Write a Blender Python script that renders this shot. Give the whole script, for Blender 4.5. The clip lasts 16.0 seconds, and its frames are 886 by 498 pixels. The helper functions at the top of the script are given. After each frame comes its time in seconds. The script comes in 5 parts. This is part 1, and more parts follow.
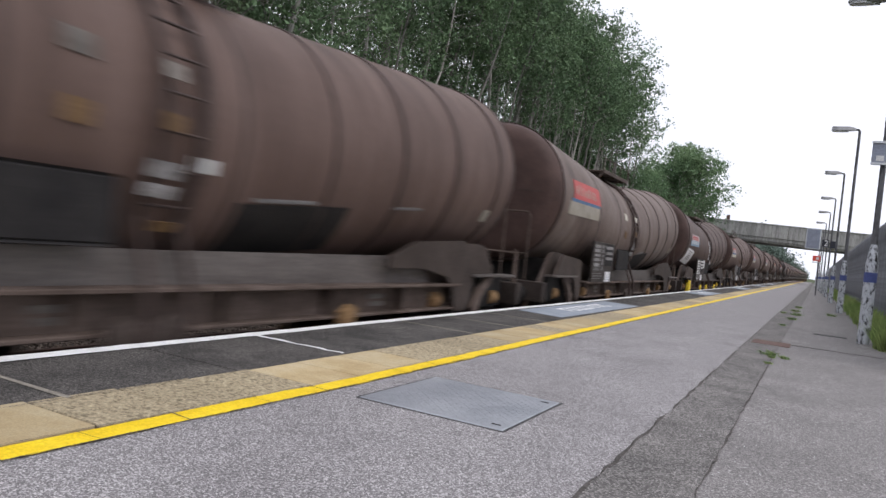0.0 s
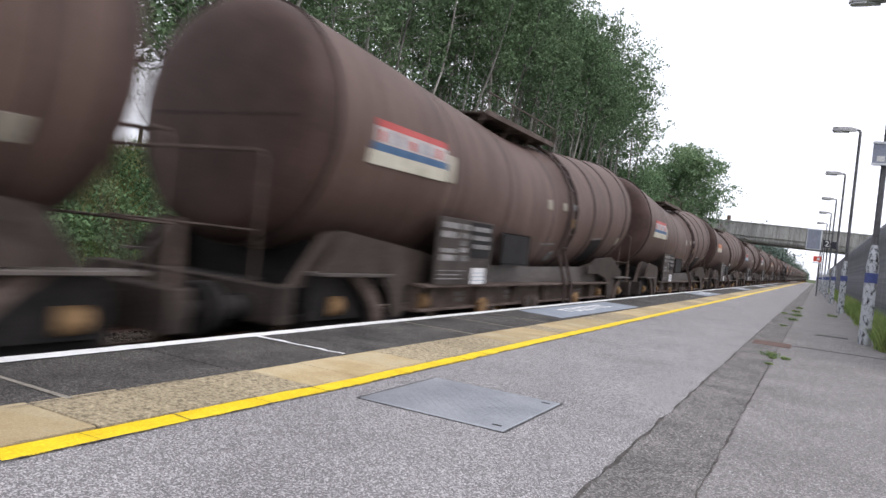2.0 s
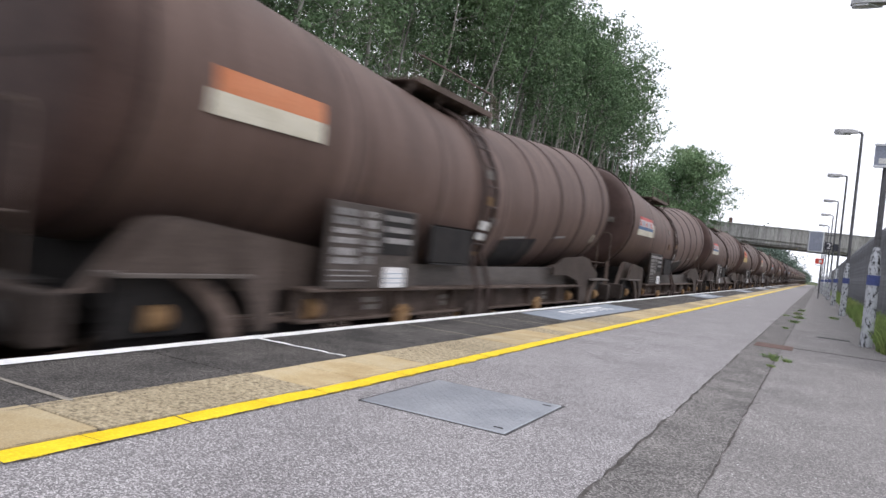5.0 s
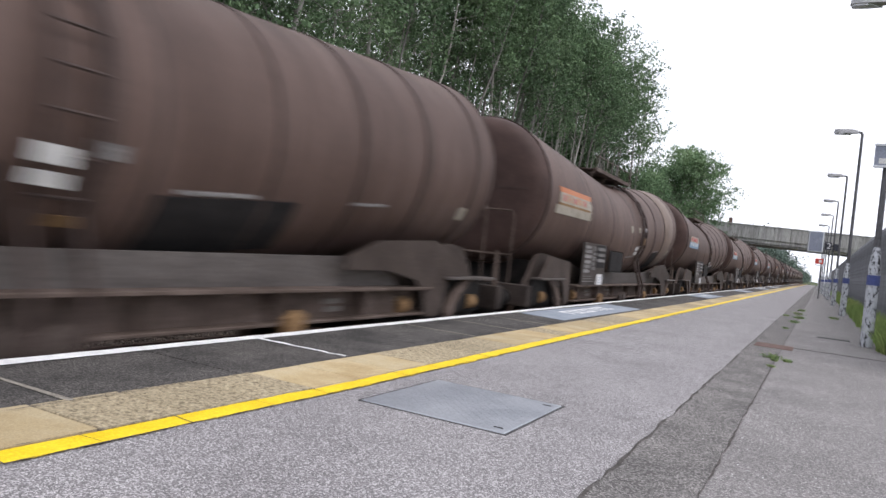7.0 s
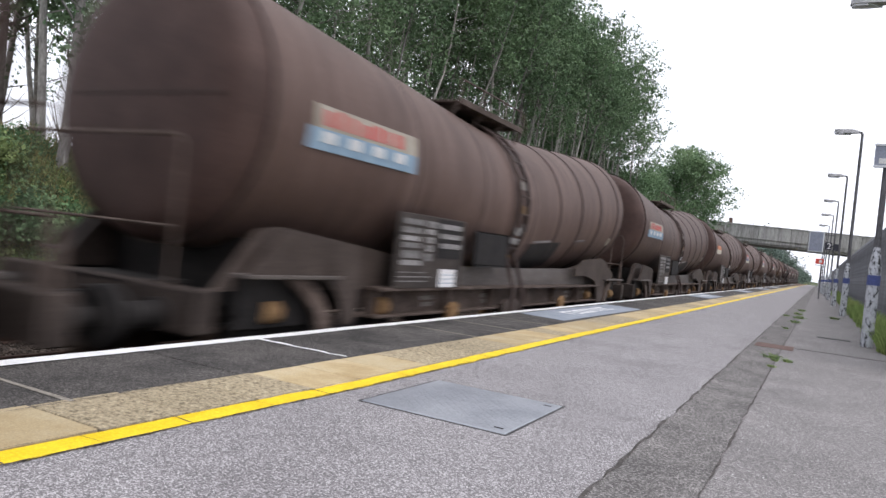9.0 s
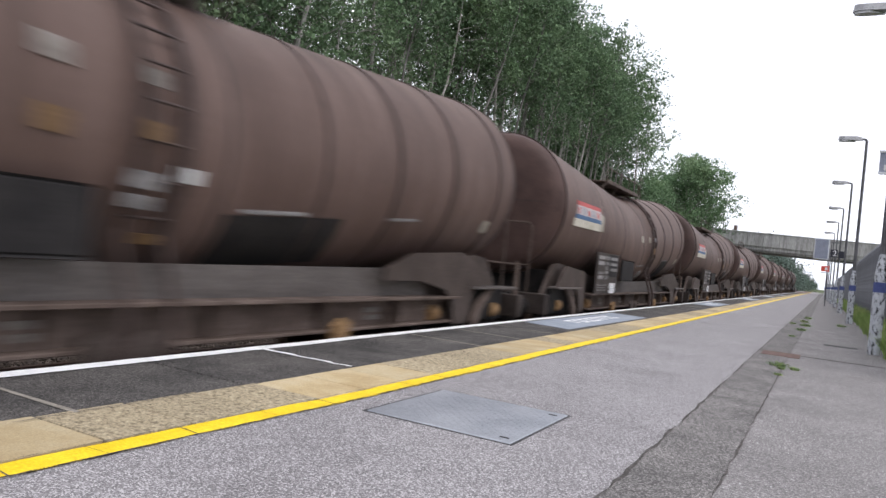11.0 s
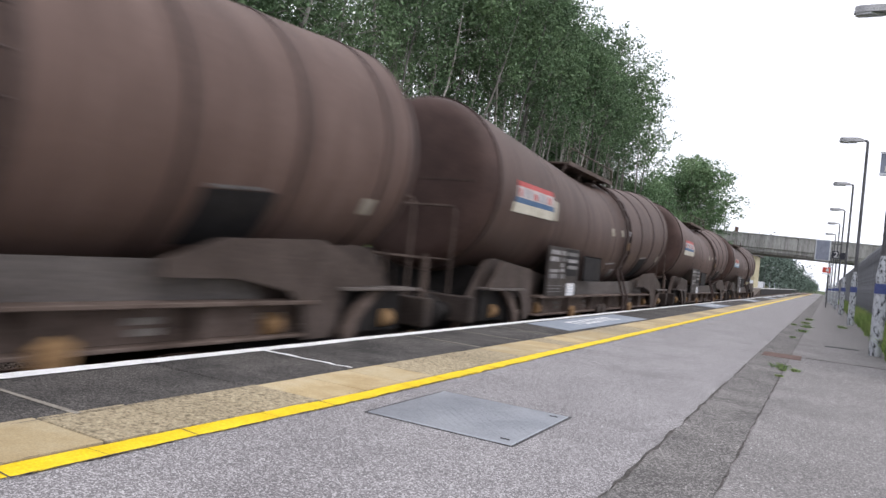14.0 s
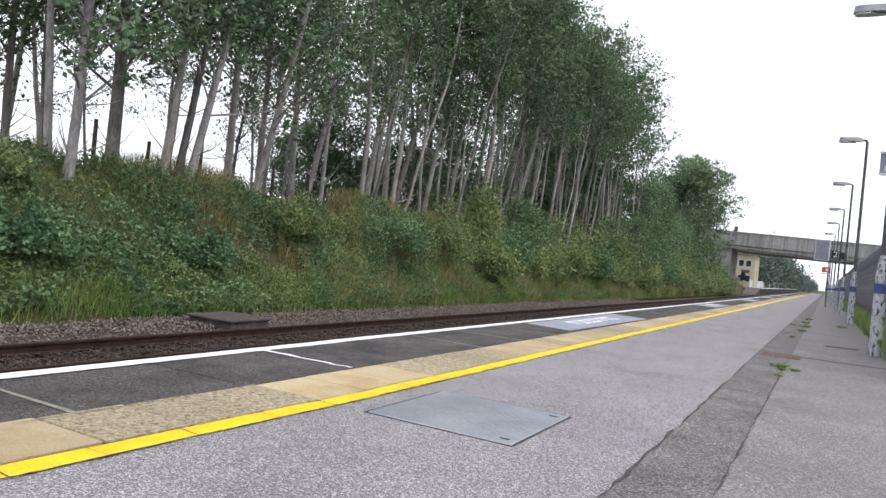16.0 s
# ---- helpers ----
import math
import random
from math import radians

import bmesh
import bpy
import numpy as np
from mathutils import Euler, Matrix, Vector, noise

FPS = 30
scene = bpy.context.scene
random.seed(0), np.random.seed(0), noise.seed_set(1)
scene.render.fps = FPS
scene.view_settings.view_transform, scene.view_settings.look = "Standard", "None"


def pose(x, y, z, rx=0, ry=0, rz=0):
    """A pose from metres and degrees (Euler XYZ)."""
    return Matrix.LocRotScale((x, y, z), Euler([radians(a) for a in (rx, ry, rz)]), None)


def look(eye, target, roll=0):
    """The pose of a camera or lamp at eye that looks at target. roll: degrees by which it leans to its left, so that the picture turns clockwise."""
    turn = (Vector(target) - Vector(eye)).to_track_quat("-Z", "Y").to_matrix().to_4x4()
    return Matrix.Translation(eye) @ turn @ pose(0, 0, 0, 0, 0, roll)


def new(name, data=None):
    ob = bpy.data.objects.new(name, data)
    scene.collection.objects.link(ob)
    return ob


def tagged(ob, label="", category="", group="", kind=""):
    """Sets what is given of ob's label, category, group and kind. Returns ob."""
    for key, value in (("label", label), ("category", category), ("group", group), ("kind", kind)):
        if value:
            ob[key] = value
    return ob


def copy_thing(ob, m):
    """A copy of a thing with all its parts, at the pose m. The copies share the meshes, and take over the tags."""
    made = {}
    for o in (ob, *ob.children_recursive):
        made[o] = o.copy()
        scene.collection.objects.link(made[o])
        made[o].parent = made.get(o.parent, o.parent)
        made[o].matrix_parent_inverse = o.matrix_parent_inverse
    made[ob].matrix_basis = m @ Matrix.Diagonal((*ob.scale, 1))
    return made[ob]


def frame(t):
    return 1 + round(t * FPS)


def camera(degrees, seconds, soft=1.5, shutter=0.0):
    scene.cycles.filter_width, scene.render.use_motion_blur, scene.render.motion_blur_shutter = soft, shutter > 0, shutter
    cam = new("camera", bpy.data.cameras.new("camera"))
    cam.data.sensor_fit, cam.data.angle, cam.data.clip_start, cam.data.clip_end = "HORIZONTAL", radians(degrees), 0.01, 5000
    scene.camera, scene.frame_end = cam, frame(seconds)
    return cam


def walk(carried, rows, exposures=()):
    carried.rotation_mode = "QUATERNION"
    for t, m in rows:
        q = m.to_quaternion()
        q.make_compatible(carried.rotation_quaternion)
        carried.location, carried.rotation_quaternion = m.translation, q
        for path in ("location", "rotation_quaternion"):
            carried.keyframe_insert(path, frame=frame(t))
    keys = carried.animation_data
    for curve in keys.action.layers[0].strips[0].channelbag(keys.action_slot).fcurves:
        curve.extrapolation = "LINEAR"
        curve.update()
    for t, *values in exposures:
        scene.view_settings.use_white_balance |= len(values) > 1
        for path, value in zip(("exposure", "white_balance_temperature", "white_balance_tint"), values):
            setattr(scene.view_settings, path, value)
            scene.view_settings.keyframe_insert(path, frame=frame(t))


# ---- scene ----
cam = camera(63.57, 16.0, soft=1.5, shutter=0.27)

EYE = (0.0, 0.0, 0.9)


def aim(yaw, pitch, roll):
    """Camera pose at the tripod from a turn to the left, a rise and a lean, in degrees."""
    a, b = radians(yaw), radians(pitch)
    way = Vector((-math.sin(a) * math.cos(b), math.cos(a) * math.cos(b), math.sin(b)))
    return look(EYE, Vector(EYE) + way * 10, roll)


walk(cam, [(0.0, aim(27.65, -0.81, 6.11)), (1.5, aim(27.66, -0.785, 6.11)), (2.0, aim(27.70, -0.765, 6.10)),
           (2.5, aim(27.76, -0.70, 6.09)), (3.0, aim(27.78, -0.65, 6.10)), (3.5, aim(27.80, -0.60, 6.10)),
           (4.2, aim(27.83, -0.597, 6.10)), (8.5, aim(27.85, -0.595, 6.09)), (9.0, aim(27.86, -0.57, 6.05)),
           (11.3, aim(28.31, 0.175, 5.74)), (12.5, aim(28.33, 0.205, 5.72)), (14.0, aim(28.36, 0.23, 5.76)),
           (16.0, aim(28.33, 0.22, 5.74))],
     [(t, e, 6380, 14) for t, e in ((0.0, -0.26), (0.5, -0.2), (1.0, -0.13), (1.5, -0.06), (2.5, -0.01), (3.5, 0.0), (16.0, 0.0))])

# ---- light: bright overcast ----
world = bpy.data.worlds.new("overcast")
scene.world = world
world.use_nodes = True
wn, wl = world.node_tree.nodes, world.node_tree.links
sky = wn.new("ShaderNodeTexSky")
sky.sky_type, sky.sun_disc = "NISHITA", False
sky.sun_elevation, sky.sun_rotation = radians(59), radians(108)
sky.dust_density, sky.air_density = 6.0, 1.0
cloud = wn.new("ShaderNodeMix")
cloud.data_type = "RGBA"
cloud.inputs["Factor"].default_value = 0.93
cloud.inputs["B"].default_value = (12.4, 12.8, 13.6, 1)
wl.new(sky.outputs[0], cloud.inputs["A"])
wl.new(cloud.outputs["Result"], wn["Background"].inputs["Color"])
wn["Background"].inputs["Strength"].default_value = 0.11
sun = new("sun", bpy.data.lights.new("sun", "SUN"))
sun.data.energy, sun.data.angle, sun.data.color = 1.4, radians(25), (1.0, 0.97, 0.92)
sun.matrix_world = look((0, 0, 50), (-28, 9, 0))


# ---- materials ----
def mat(name, colors, scale=3.0, rough=0.8, metal=0.0, bump=0.2, fine=60.0, stretch=(1, 1, 1), island=0.0, objvar=0.0,
        translucent=0.0, coords="Object", contrast=0.5, finemix=0.35, spread=0.25, stones=False, mid=0.5, spec=None):
    """Two-scale noise between two or three colours, fine grain, bump, and changes from piece to piece."""
    m = bpy.data.materials.new(name)
    m.use_nodes = True
    n, l = m.node_tree.nodes, m.node_tree.links
    b = n["Principled BSDF"]
    tc = n.new("ShaderNodeTexCoord")
    mp = n.new("ShaderNodeMapping")
    mp.inputs["Scale"].default_value = stretch
    if coords == "World":
        geo = n.new("ShaderNodeNewGeometry")
        l.new(geo.outputs["Position"], mp.inputs["Vector"])
    else:
        l.new(tc.outputs[coords], mp.inputs["Vector"])
    big = n.new("ShaderNodeTexNoise")
    big.inputs["Scale"].default_value, big.inputs["Detail"].default_value = scale, 6
    big.inputs["Roughness"].default_value = 0.65
    l.new(mp.outputs[0], big.inputs["Vector"])
    ramp = n.new("ShaderNodeValToRGB")
    el = ramp.color_ramp.elements
    lo, hi = 0.5 - 0.5 * contrast * 0.6, 0.5 + 0.5 * contrast * 0.6
    el[0].position, el[1].position = lo, hi
    el[0].color, el[1].color = (*colors[0], 1), (*colors[-1], 1)
    if len(colors) == 3:
        e = el.new(mid)
        e.color = (*colors[1], 1)
    l.new(big.outputs["Fac"], ramp.inputs["Fac"])
    grain = n.new("ShaderNodeTexVoronoi" if stones else "ShaderNodeTexNoise")
    grain.inputs["Scale"].default_value = fine
    if not stones:
        grain.inputs["Detail"].default_value = 3
    l.new(mp.outputs[0], grain.inputs["Vector"])
    tone = grain.outputs[0]
    if stones:
        cell = n.new("ShaderNodeSeparateColor")
        l.new(grain.outputs["Color"], cell.inputs[0])
        power = n.new("ShaderNodeMath")
        power.operation = "POWER"
        power.inputs[1].default_value = 2.4
        l.new(cell.outputs[0], power.inputs[0])
        tone = power.outputs[0]
    hsv = n.new("ShaderNodeHueSaturation")
    l.new(ramp.outputs["Color"], hsv.inputs["Color"])
    gm = n.new("ShaderNodeMapRange")
    gm.inputs["From Min"].default_value, gm.inputs["From Max"].default_value = 0.5 - spread, 0.5 + spread
    gm.inputs["To Min"].default_value, gm.inputs["To Max"].default_value = 1 - finemix, 1 + finemix
    l.new(tone, gm.inputs["Value"])
    val = gm.outputs[0]
    for amount, kind in ((island, "island"), (objvar, "object")):
        if amount:
            src = n.new("ShaderNodeNewGeometry" if kind == "island" else "ShaderNodeObjectInfo")
            mr = n.new("ShaderNodeMapRange")
            mr.inputs["To Min"].default_value, mr.inputs["To Max"].default_value = 1 - amount, 1 + amount
            l.new(src.outputs["Random Per Island" if kind == "island" else "Random"], mr.inputs["Value"])
            mul = n.new("ShaderNodeMath")
            mul.operation = "MULTIPLY"
            l.new(val, mul.inputs[0])
            l.new(mr.outputs[0], mul.inputs[1])
            val = mul.outputs[0]
    l.new(val, hsv.inputs["Value"])
    l.new(hsv.outputs["Color"], b.inputs["Base Color"])
    b.inputs["Roughness"].default_value, b.inputs["Metallic"].default_value = rough, metal
    b.inputs["Specular IOR Level"].default_value = spec if spec is not None else (0.2 if rough > 0.58 else 0.4)
    if bump:
        bp = n.new("ShaderNodeBump")
        bp.inputs["Strength"].default_value, bp.inputs["Distance"].default_value = bump, 0.01
        l.new(tone, bp.inputs["Height"])
        l.new(bp.outputs[0], b.inputs["Normal"])
    if translucent:
        tr = n.new("ShaderNodeBsdfTranslucent")
        l.new(hsv.outputs["Color"], tr.inputs["Color"])
        mx = n.new("ShaderNodeMixShader")
        mx.inputs["Fac"].default_value = translucent
        l.new(b.outputs[0], mx.inputs[1])
        l.new(tr.outputs[0], mx.inputs[2])
        l.new(mx.outputs[0], n["Material Output"].inputs["Surface"])
    return m


M_ASPHALT = mat("asphalt", [(0.255, 0.241, 0.246), (0.335, 0.319, 0.325), (0.40, 0.383, 0.388)], 1.1, 0.85, 0, 0.3, 190, finemix=0.62, contrast=0.9, spread=0.5, stones=True)
M_ASPHALT_OLD = mat("old_asphalt", [(0.20, 0.189, 0.187), (0.305, 0.289, 0.285)], 1.4, 0.9, 0, 0.25, 160, finemix=0.5, contrast=0.9, spread=0.5, stones=True)
M_TRENCH = mat("trench_asphalt", [(0.155, 0.147, 0.143), (0.25, 0.236, 0.228)], 2.2, 0.92, 0, 0.3, 150, finemix=0.6, spread=0.5, stones=True)
M_CRACK = mat("crack_dirt", [(0.05, 0.046, 0.042), (0.11, 0.10, 0.095)], 8, 0.95)
M_COPING = mat("coping", [(0.058, 0.055, 0.053), (0.101, 0.094, 0.089), (0.143, 0.132, 0.124)], 1.6, 0.85, 0, 0.25, 150, objvar=0.12, coords="World", finemix=0.65, spread=0.5, stones=True)
M_BEIGE = mat("beige_slab", [(0.36, 0.27, 0.145), (0.43, 0.34, 0.20), (0.47, 0.395, 0.26)], 2.2, 0.85, 0, 0.3, 120, objvar=0.14, coords="World", finemix=0.2)
M_WORN = mat("worn_slab", [(0.085, 0.073, 0.052), (0.36, 0.30, 0.20), (0.47, 0.405, 0.285)], 30, 0.9, 0, 1.0, 70, objvar=0.1, coords="World", finemix=0.4, contrast=0.75, mid=0.50)
M_YELLOW = mat("yellow_paint", [(0.72, 0.49, 0.015), (0.82, 0.575, 0.02), (0.86, 0.63, 0.03)], 5, 0.6, 0, 0.4, 90, finemix=0.18)
M_WHITE_LINE = mat("white_paint", [(0.72, 0.72, 0.72), (0.88, 0.88, 0.88)], 7, 0.6, 0, 0.3, 90, finemix=0.12)
M_BLUEPATCH = mat("blue_grey_paint", [(0.24, 0.275, 0.325), (0.32, 0.35, 0.395)], 4, 0.7, 0, 0.3, 100, finemix=0.2)
M_JOINT = mat("joint_mortar", [(0.20, 0.18, 0.15), (0.32, 0.30, 0.26)], 9, 0.9)
M_STEELPLATE = mat("galvanised_plate", [(0.319, 0.336, 0.372), (0.448, 0.466, 0.501)], 2.5, 0.4, 0.6, 0.3, 80, finemix=0.15)
M_REDIRON = mat("rust_red_iron", [(0.11, 0.068, 0.058), (0.16, 0.105, 0.09)], 9, 0.85, 0, 0.5, 60)
M_DARKIRON = mat("dark_iron", [(0.05, 0.05, 0.052), (0.09, 0.088, 0.088)], 9, 0.7, 0.3, 0.5, 60)
M_BRICK = mat("platform_wall_brick", [(0.09, 0.06, 0.05), (0.16, 0.11, 0.09)], 6, 0.9)
M_BALLAST = mat("ballast", [(0.05, 0.038, 0.03), (0.10, 0.08, 0.066), (0.17, 0.145, 0.125)], 14, 0.95, 0, 1.0, 40, coords="World", contrast=0.9)
M_STONE = mat("ballast_stone", [(0.13, 0.105, 0.09), (0.24, 0.205, 0.18)], 5, 0.95, 0, 0.5, 40, island=0.45)
M_STONE_OILY = mat("oily_ballast_stone", [(0.045, 0.034, 0.028), (0.095, 0.076, 0.064)], 5, 0.95, 0, 0.5, 40, island=0.4)
M_RAIL = mat("rusty_rail", [(0.028, 0.016, 0.012), (0.06, 0.036, 0.028)], 6, 0.7, 0.2, 0.4, 70)
M_SLEEPER = mat("oily_sleeper", [(0.030, 0.023, 0.019), (0.056, 0.044, 0.037)], 6, 0.9, 0, 0.4, 60)
M_LID = mat("slab_lid", [(0.07, 0.06, 0.053), (0.12, 0.105, 0.095)], 6, 0.9, 0, 0.4, 60)
M_PLATE = mat("faded_pale_plate", [(0.10, 0.088, 0.078), (0.20, 0.18, 0.165)], 9, 0.7, 0, 0.2, 40, objvar=0.3)
M_TANK = mat("grimy_brown_tank", [(0.055, 0.0345, 0.0285), (0.092, 0.0590, 0.0490), (0.132, 0.0885, 0.0755)], 1.1, 0.6, 0.0, 0.15, 30,
             stretch=(0.55, 2.6, 0.55), objvar=0.16, finemix=0.18, contrast=0.75, spec=0.22)
M_TANK_DUSTY = mat("dusty_brown_tank", [(0.078, 0.054, 0.045), (0.132, 0.096, 0.082), (0.195, 0.156, 0.136)], 0.9, 0.6, 0.0, 0.15, 30,
                   stretch=(0.55, 1.6, 0.8), finemix=0.2, contrast=0.6, spec=0.22)
M_PALEBAND = mat("dusty_pale_brown", [(0.144, 0.106, 0.086), (0.204, 0.156, 0.130)], 2.0, 0.6, 0, 0.15, 30)
# barrel brown made darker: shade of the end faces is put into the colour
M_TANKEND = mat("grimy_shaded_tank_end", [(0.046, 0.0275, 0.0235), (0.078, 0.048, 0.0415)], 1.5, 0.6, 0.0, 0.2, 30, objvar=0.16, finemix=0.14)
M_RIB = mat("tank_band", [(0.042, 0.029, 0.026), (0.066, 0.046, 0.041)], 3, 0.65, 0.0, 0.2, 40)
M_FRAME = mat("dirty_underframe", [(0.056, 0.040, 0.033), (0.093, 0.069, 0.058), (0.137, 0.105, 0.091)], 2.6, 0.75, 0.1, 0.3, 40, objvar=0.15)
# near-black for sooty parts, and for shade painted into gaps under the wagons
M_SOOT_SHADE = mat("soot_and_shade_black", [(0.012, 0.011, 0.011), (0.028, 0.025, 0.024)], 4, 0.7, 0.1, 0.3, 40)
M_SADDLE = mat("grey_saddle", [(0.044, 0.033, 0.028), (0.074, 0.057, 0.050)], 2.4, 0.65, 0.1, 0.2, 40, objvar=0.2)
M_CRADLE = mat("grey_cradle", [(0.066, 0.056, 0.052), (0.118, 0.104, 0.098)], 2.4, 0.55, 0.1, 0.2, 40, stretch=(1, 0.4, 1), objvar=0.2)
# lighter than the saddle: light on the bracket's top is put into this grey
M_BRACKET = mat("lit_grey_bracket", [(0.070, 0.058, 0.052), (0.122, 0.104, 0.095)], 3, 0.55, 0.1, 0.2, 40, objvar=0.2)
M_BOARD = mat("grimy_board", [(0.036, 0.030, 0.027), (0.070, 0.058, 0.053)], 5, 0.7, objvar=0.2)
M_WHEEL = mat("brake_dusted_steel", [(0.04, 0.027, 0.02), (0.08, 0.055, 0.042)], 6, 0.6, 0.5, 0.3, 40)
M_RUSTFIT = mat("orange_rust_fitting", [(0.15, 0.085, 0.04), (0.27, 0.17, 0.085)], 7, 0.8, 0, 0.4, 40)
M_DULLORANGE = mat("dull_orange_sticker", [(0.085, 0.052, 0.030), (0.165, 0.102, 0.052)], 9, 0.75, 0, 0.2, 40, objvar=0.25)
M_YFIT = mat("fresh_yellow_fitting", [(0.66, 0.46, 0.02), (0.80, 0.60, 0.04)], 5, 0.5, 0, 0.1, 40)
M_BLACKP = mat("black_panel", [(0.012, 0.011, 0.012), (0.026, 0.024, 0.024)], 5, 0.8)
M_BAR = mat("grimy_white_bar", [(0.10, 0.096, 0.096), (0.29, 0.28, 0.28)], 12, 0.7, objvar=0.35)
M_BARCLEAN = mat("clean_white_panel", [(0.62, 0.61, 0.62), (0.74, 0.73, 0.74)], 5, 0.6)
M_LRED = mat("faded_red", [(0.36, 0.065, 0.062), (0.48, 0.105, 0.10)], 5, 0.6, finemix=0.2)
M_LORANGE = mat("faded_orange", [(0.42, 0.15, 0.07), (0.50, 0.21, 0.11)], 5, 0.6, finemix=0.2)
M_LBLUE = mat("faded_blue", [(0.045, 0.095, 0.19), (0.085, 0.15, 0.25)], 5, 0.6, finemix=0.2)
M_LSKY = mat("pale_blue", [(0.17, 0.26, 0.355), (0.25, 0.345, 0.43)], 5, 0.6, finemix=0.2)
M_LPINK = mat("stained_white", [(0.34, 0.27, 0.26), (0.50, 0.46, 0.45)], 6, 0.65, finemix=0.2)
M_LETTER = mat("faded_grey_blue", [(0.19, 0.22, 0.28), (0.28, 0.31, 0.36)], 6, 0.65, finemix=0.2)
M_ENDBEAM = mat("greasy_end_beam", [(0.030, 0.023, 0.020), (0.058, 0.045, 0.039)], 3, 0.75, 0.1, 0.3, 40, objvar=0.15)
M_LCREAM = mat("grimy_cream", [(0.44, 0.41, 0.33), (0.58, 0.55, 0.47)], 4, 0.65, finemix=0.2)
M_LGRUBBY = mat("grubby_cream", [(0.26, 0.235, 0.19), (0.36, 0.33, 0.28)], 4, 0.65, finemix=0.2)
M_LWHITE = mat("grimy_white", [(0.46, 0.46, 0.46), (0.64, 0.64, 0.63)], 5, 0.6, finemix=0.2)
M_LGOLD = mat("faded_gold", [(0.38, 0.27, 0.11), (0.48, 0.36, 0.18)], 5, 0.6, finemix=0.2)
M_CONCRETE = mat("weathered_concrete", [(0.19, 0.187, 0.18), (0.34, 0.335, 0.325), (0.43, 0.425, 0.41)], 1.5, 0.9, 0, 0.3, 9, stretch=(1.6, 1.6, 0.22), finemix=0.3, contrast=0.7)
M_PEBBLEDASH = mat("cream_render", [(0.42, 0.37, 0.24), (0.52, 0.47, 0.33)], 0.8, 0.9)
M_ROOF = mat("slate_roof", [(0.06, 0.055, 0.055), (0.11, 0.10, 0.10)], 2, 0.8)
M_GLASSDARK = mat("dark_window", [(0.02, 0.022, 0.025), (0.04, 0.043, 0.047)], 2, 0.15)
M_POSTPAINT = mat("chipped_white_post", [(0.012, 0.012, 0.013), (0.50, 0.52, 0.56), (0.55, 0.57, 0.60)], 13, 0.6, 0, 0.3, 40, stretch=(1, 1, 0.6), contrast=0.34, finemix=0.1, mid=0.505)
M_POSTGREY = mat("grey_post", [(0.05, 0.05, 0.055), (0.13, 0.13, 0.14)], 6, 0.55, 0.2, 0.2, 40, stretch=(1, 1, 0.4))
M_POSTBLUE = mat("blue_band", [(0.055, 0.075, 0.22), (0.085, 0.11, 0.28)], 8, 0.55)
M_LAMP = mat("grey_lamp_housing", [(0.25, 0.25, 0.26), (0.36, 0.36, 0.37)], 5, 0.5, 0.3)
M_LENS = mat("lamp_diffuser", [(0.42, 0.43, 0.45), (0.52, 0.53, 0.55)], 5, 0.25)
M_SIGNBACK = mat("blue_grey_sign", [(0.19, 0.21, 0.27), (0.25, 0.27, 0.33)], 4, 0.5)
M_SIGNLIGHT = mat("pale_sign_frame", [(0.48, 0.50, 0.54), (0.58, 0.60, 0.63)], 4, 0.5)
M_SIGNDARK = mat("navy_sign", [(0.012, 0.013, 0.022), (0.02, 0.022, 0.035)], 4, 0.4)
M_SIGNRED = mat("red_sign", [(0.60, 0.06, 0.04), (0.70, 0.10, 0.06)], 4, 0.5)
M_FENCE = mat("grey_palisade", [(0.14, 0.145, 0.165), (0.21, 0.215, 0.24)], 3, 0.6, 0.2, 0.2, 40, objvar=0.15)
M_SOIL = mat("bank_soil", [(0.03, 0.035, 0.012), (0.055, 0.05, 0.022), (0.085, 0.07, 0.035)], 1.3, 0.95, 0, 0.6, 14, coords="World")
M_FIELD = mat("far_ground", [(0.05, 0.075, 0.025), (0.09, 0.11, 0.045)], 0.1, 0.95, 0, 0.2, 3, coords="World")
M_IVY = mat("ivy_leaf", [(0.092, 0.172, 0.088), (0.155, 0.252, 0.127), (0.222, 0.325, 0.160)], 0.55, 0.65, 0, 0, 6, island=0.42, translucent=0.28, coords="World", spec=0.05)
M_BRAMBLE = mat("bramble_leaf", [(0.148, 0.210, 0.086), (0.228, 0.292, 0.124), (0.316, 0.362, 0.166)], 0.6, 0.65, 0, 0, 6, island=0.42, translucent=0.33, coords="World", spec=0.05)
M_GRASS = mat("tall_grass", [(0.138, 0.241, 0.063), (0.218, 0.310, 0.098), (0.333, 0.368, 0.149)], 0.5, 0.6, 0, 0, 6, island=0.45, translucent=0.42, coords="World")
M_DRYGRASS = mat("dry_grass", [(0.196, 0.207, 0.075), (0.310, 0.287, 0.127), (0.437, 0.385, 0.207)], 0.5, 0.7, 0, 0, 6, island=0.4, translucent=0.42, coords="World")
M_TREELEAF = mat("tree_leaf", [(0.088, 0.145, 0.082), (0.136, 0.208, 0.113), (0.185, 0.267, 0.144)], 0.3, 0.5, 0, 0, 4, island=0.34, objvar=0.15, translucent=0.22, coords="World", spec=0.12)
M_TREELEAF_B = mat("bright_tree_leaf", [(0.112, 0.186, 0.098), (0.164, 0.249, 0.134), (0.222, 0.308, 0.170)], 0.3, 0.5, 0, 0, 4, island=0.4, translucent=0.3, coords="World", spec=0.12)
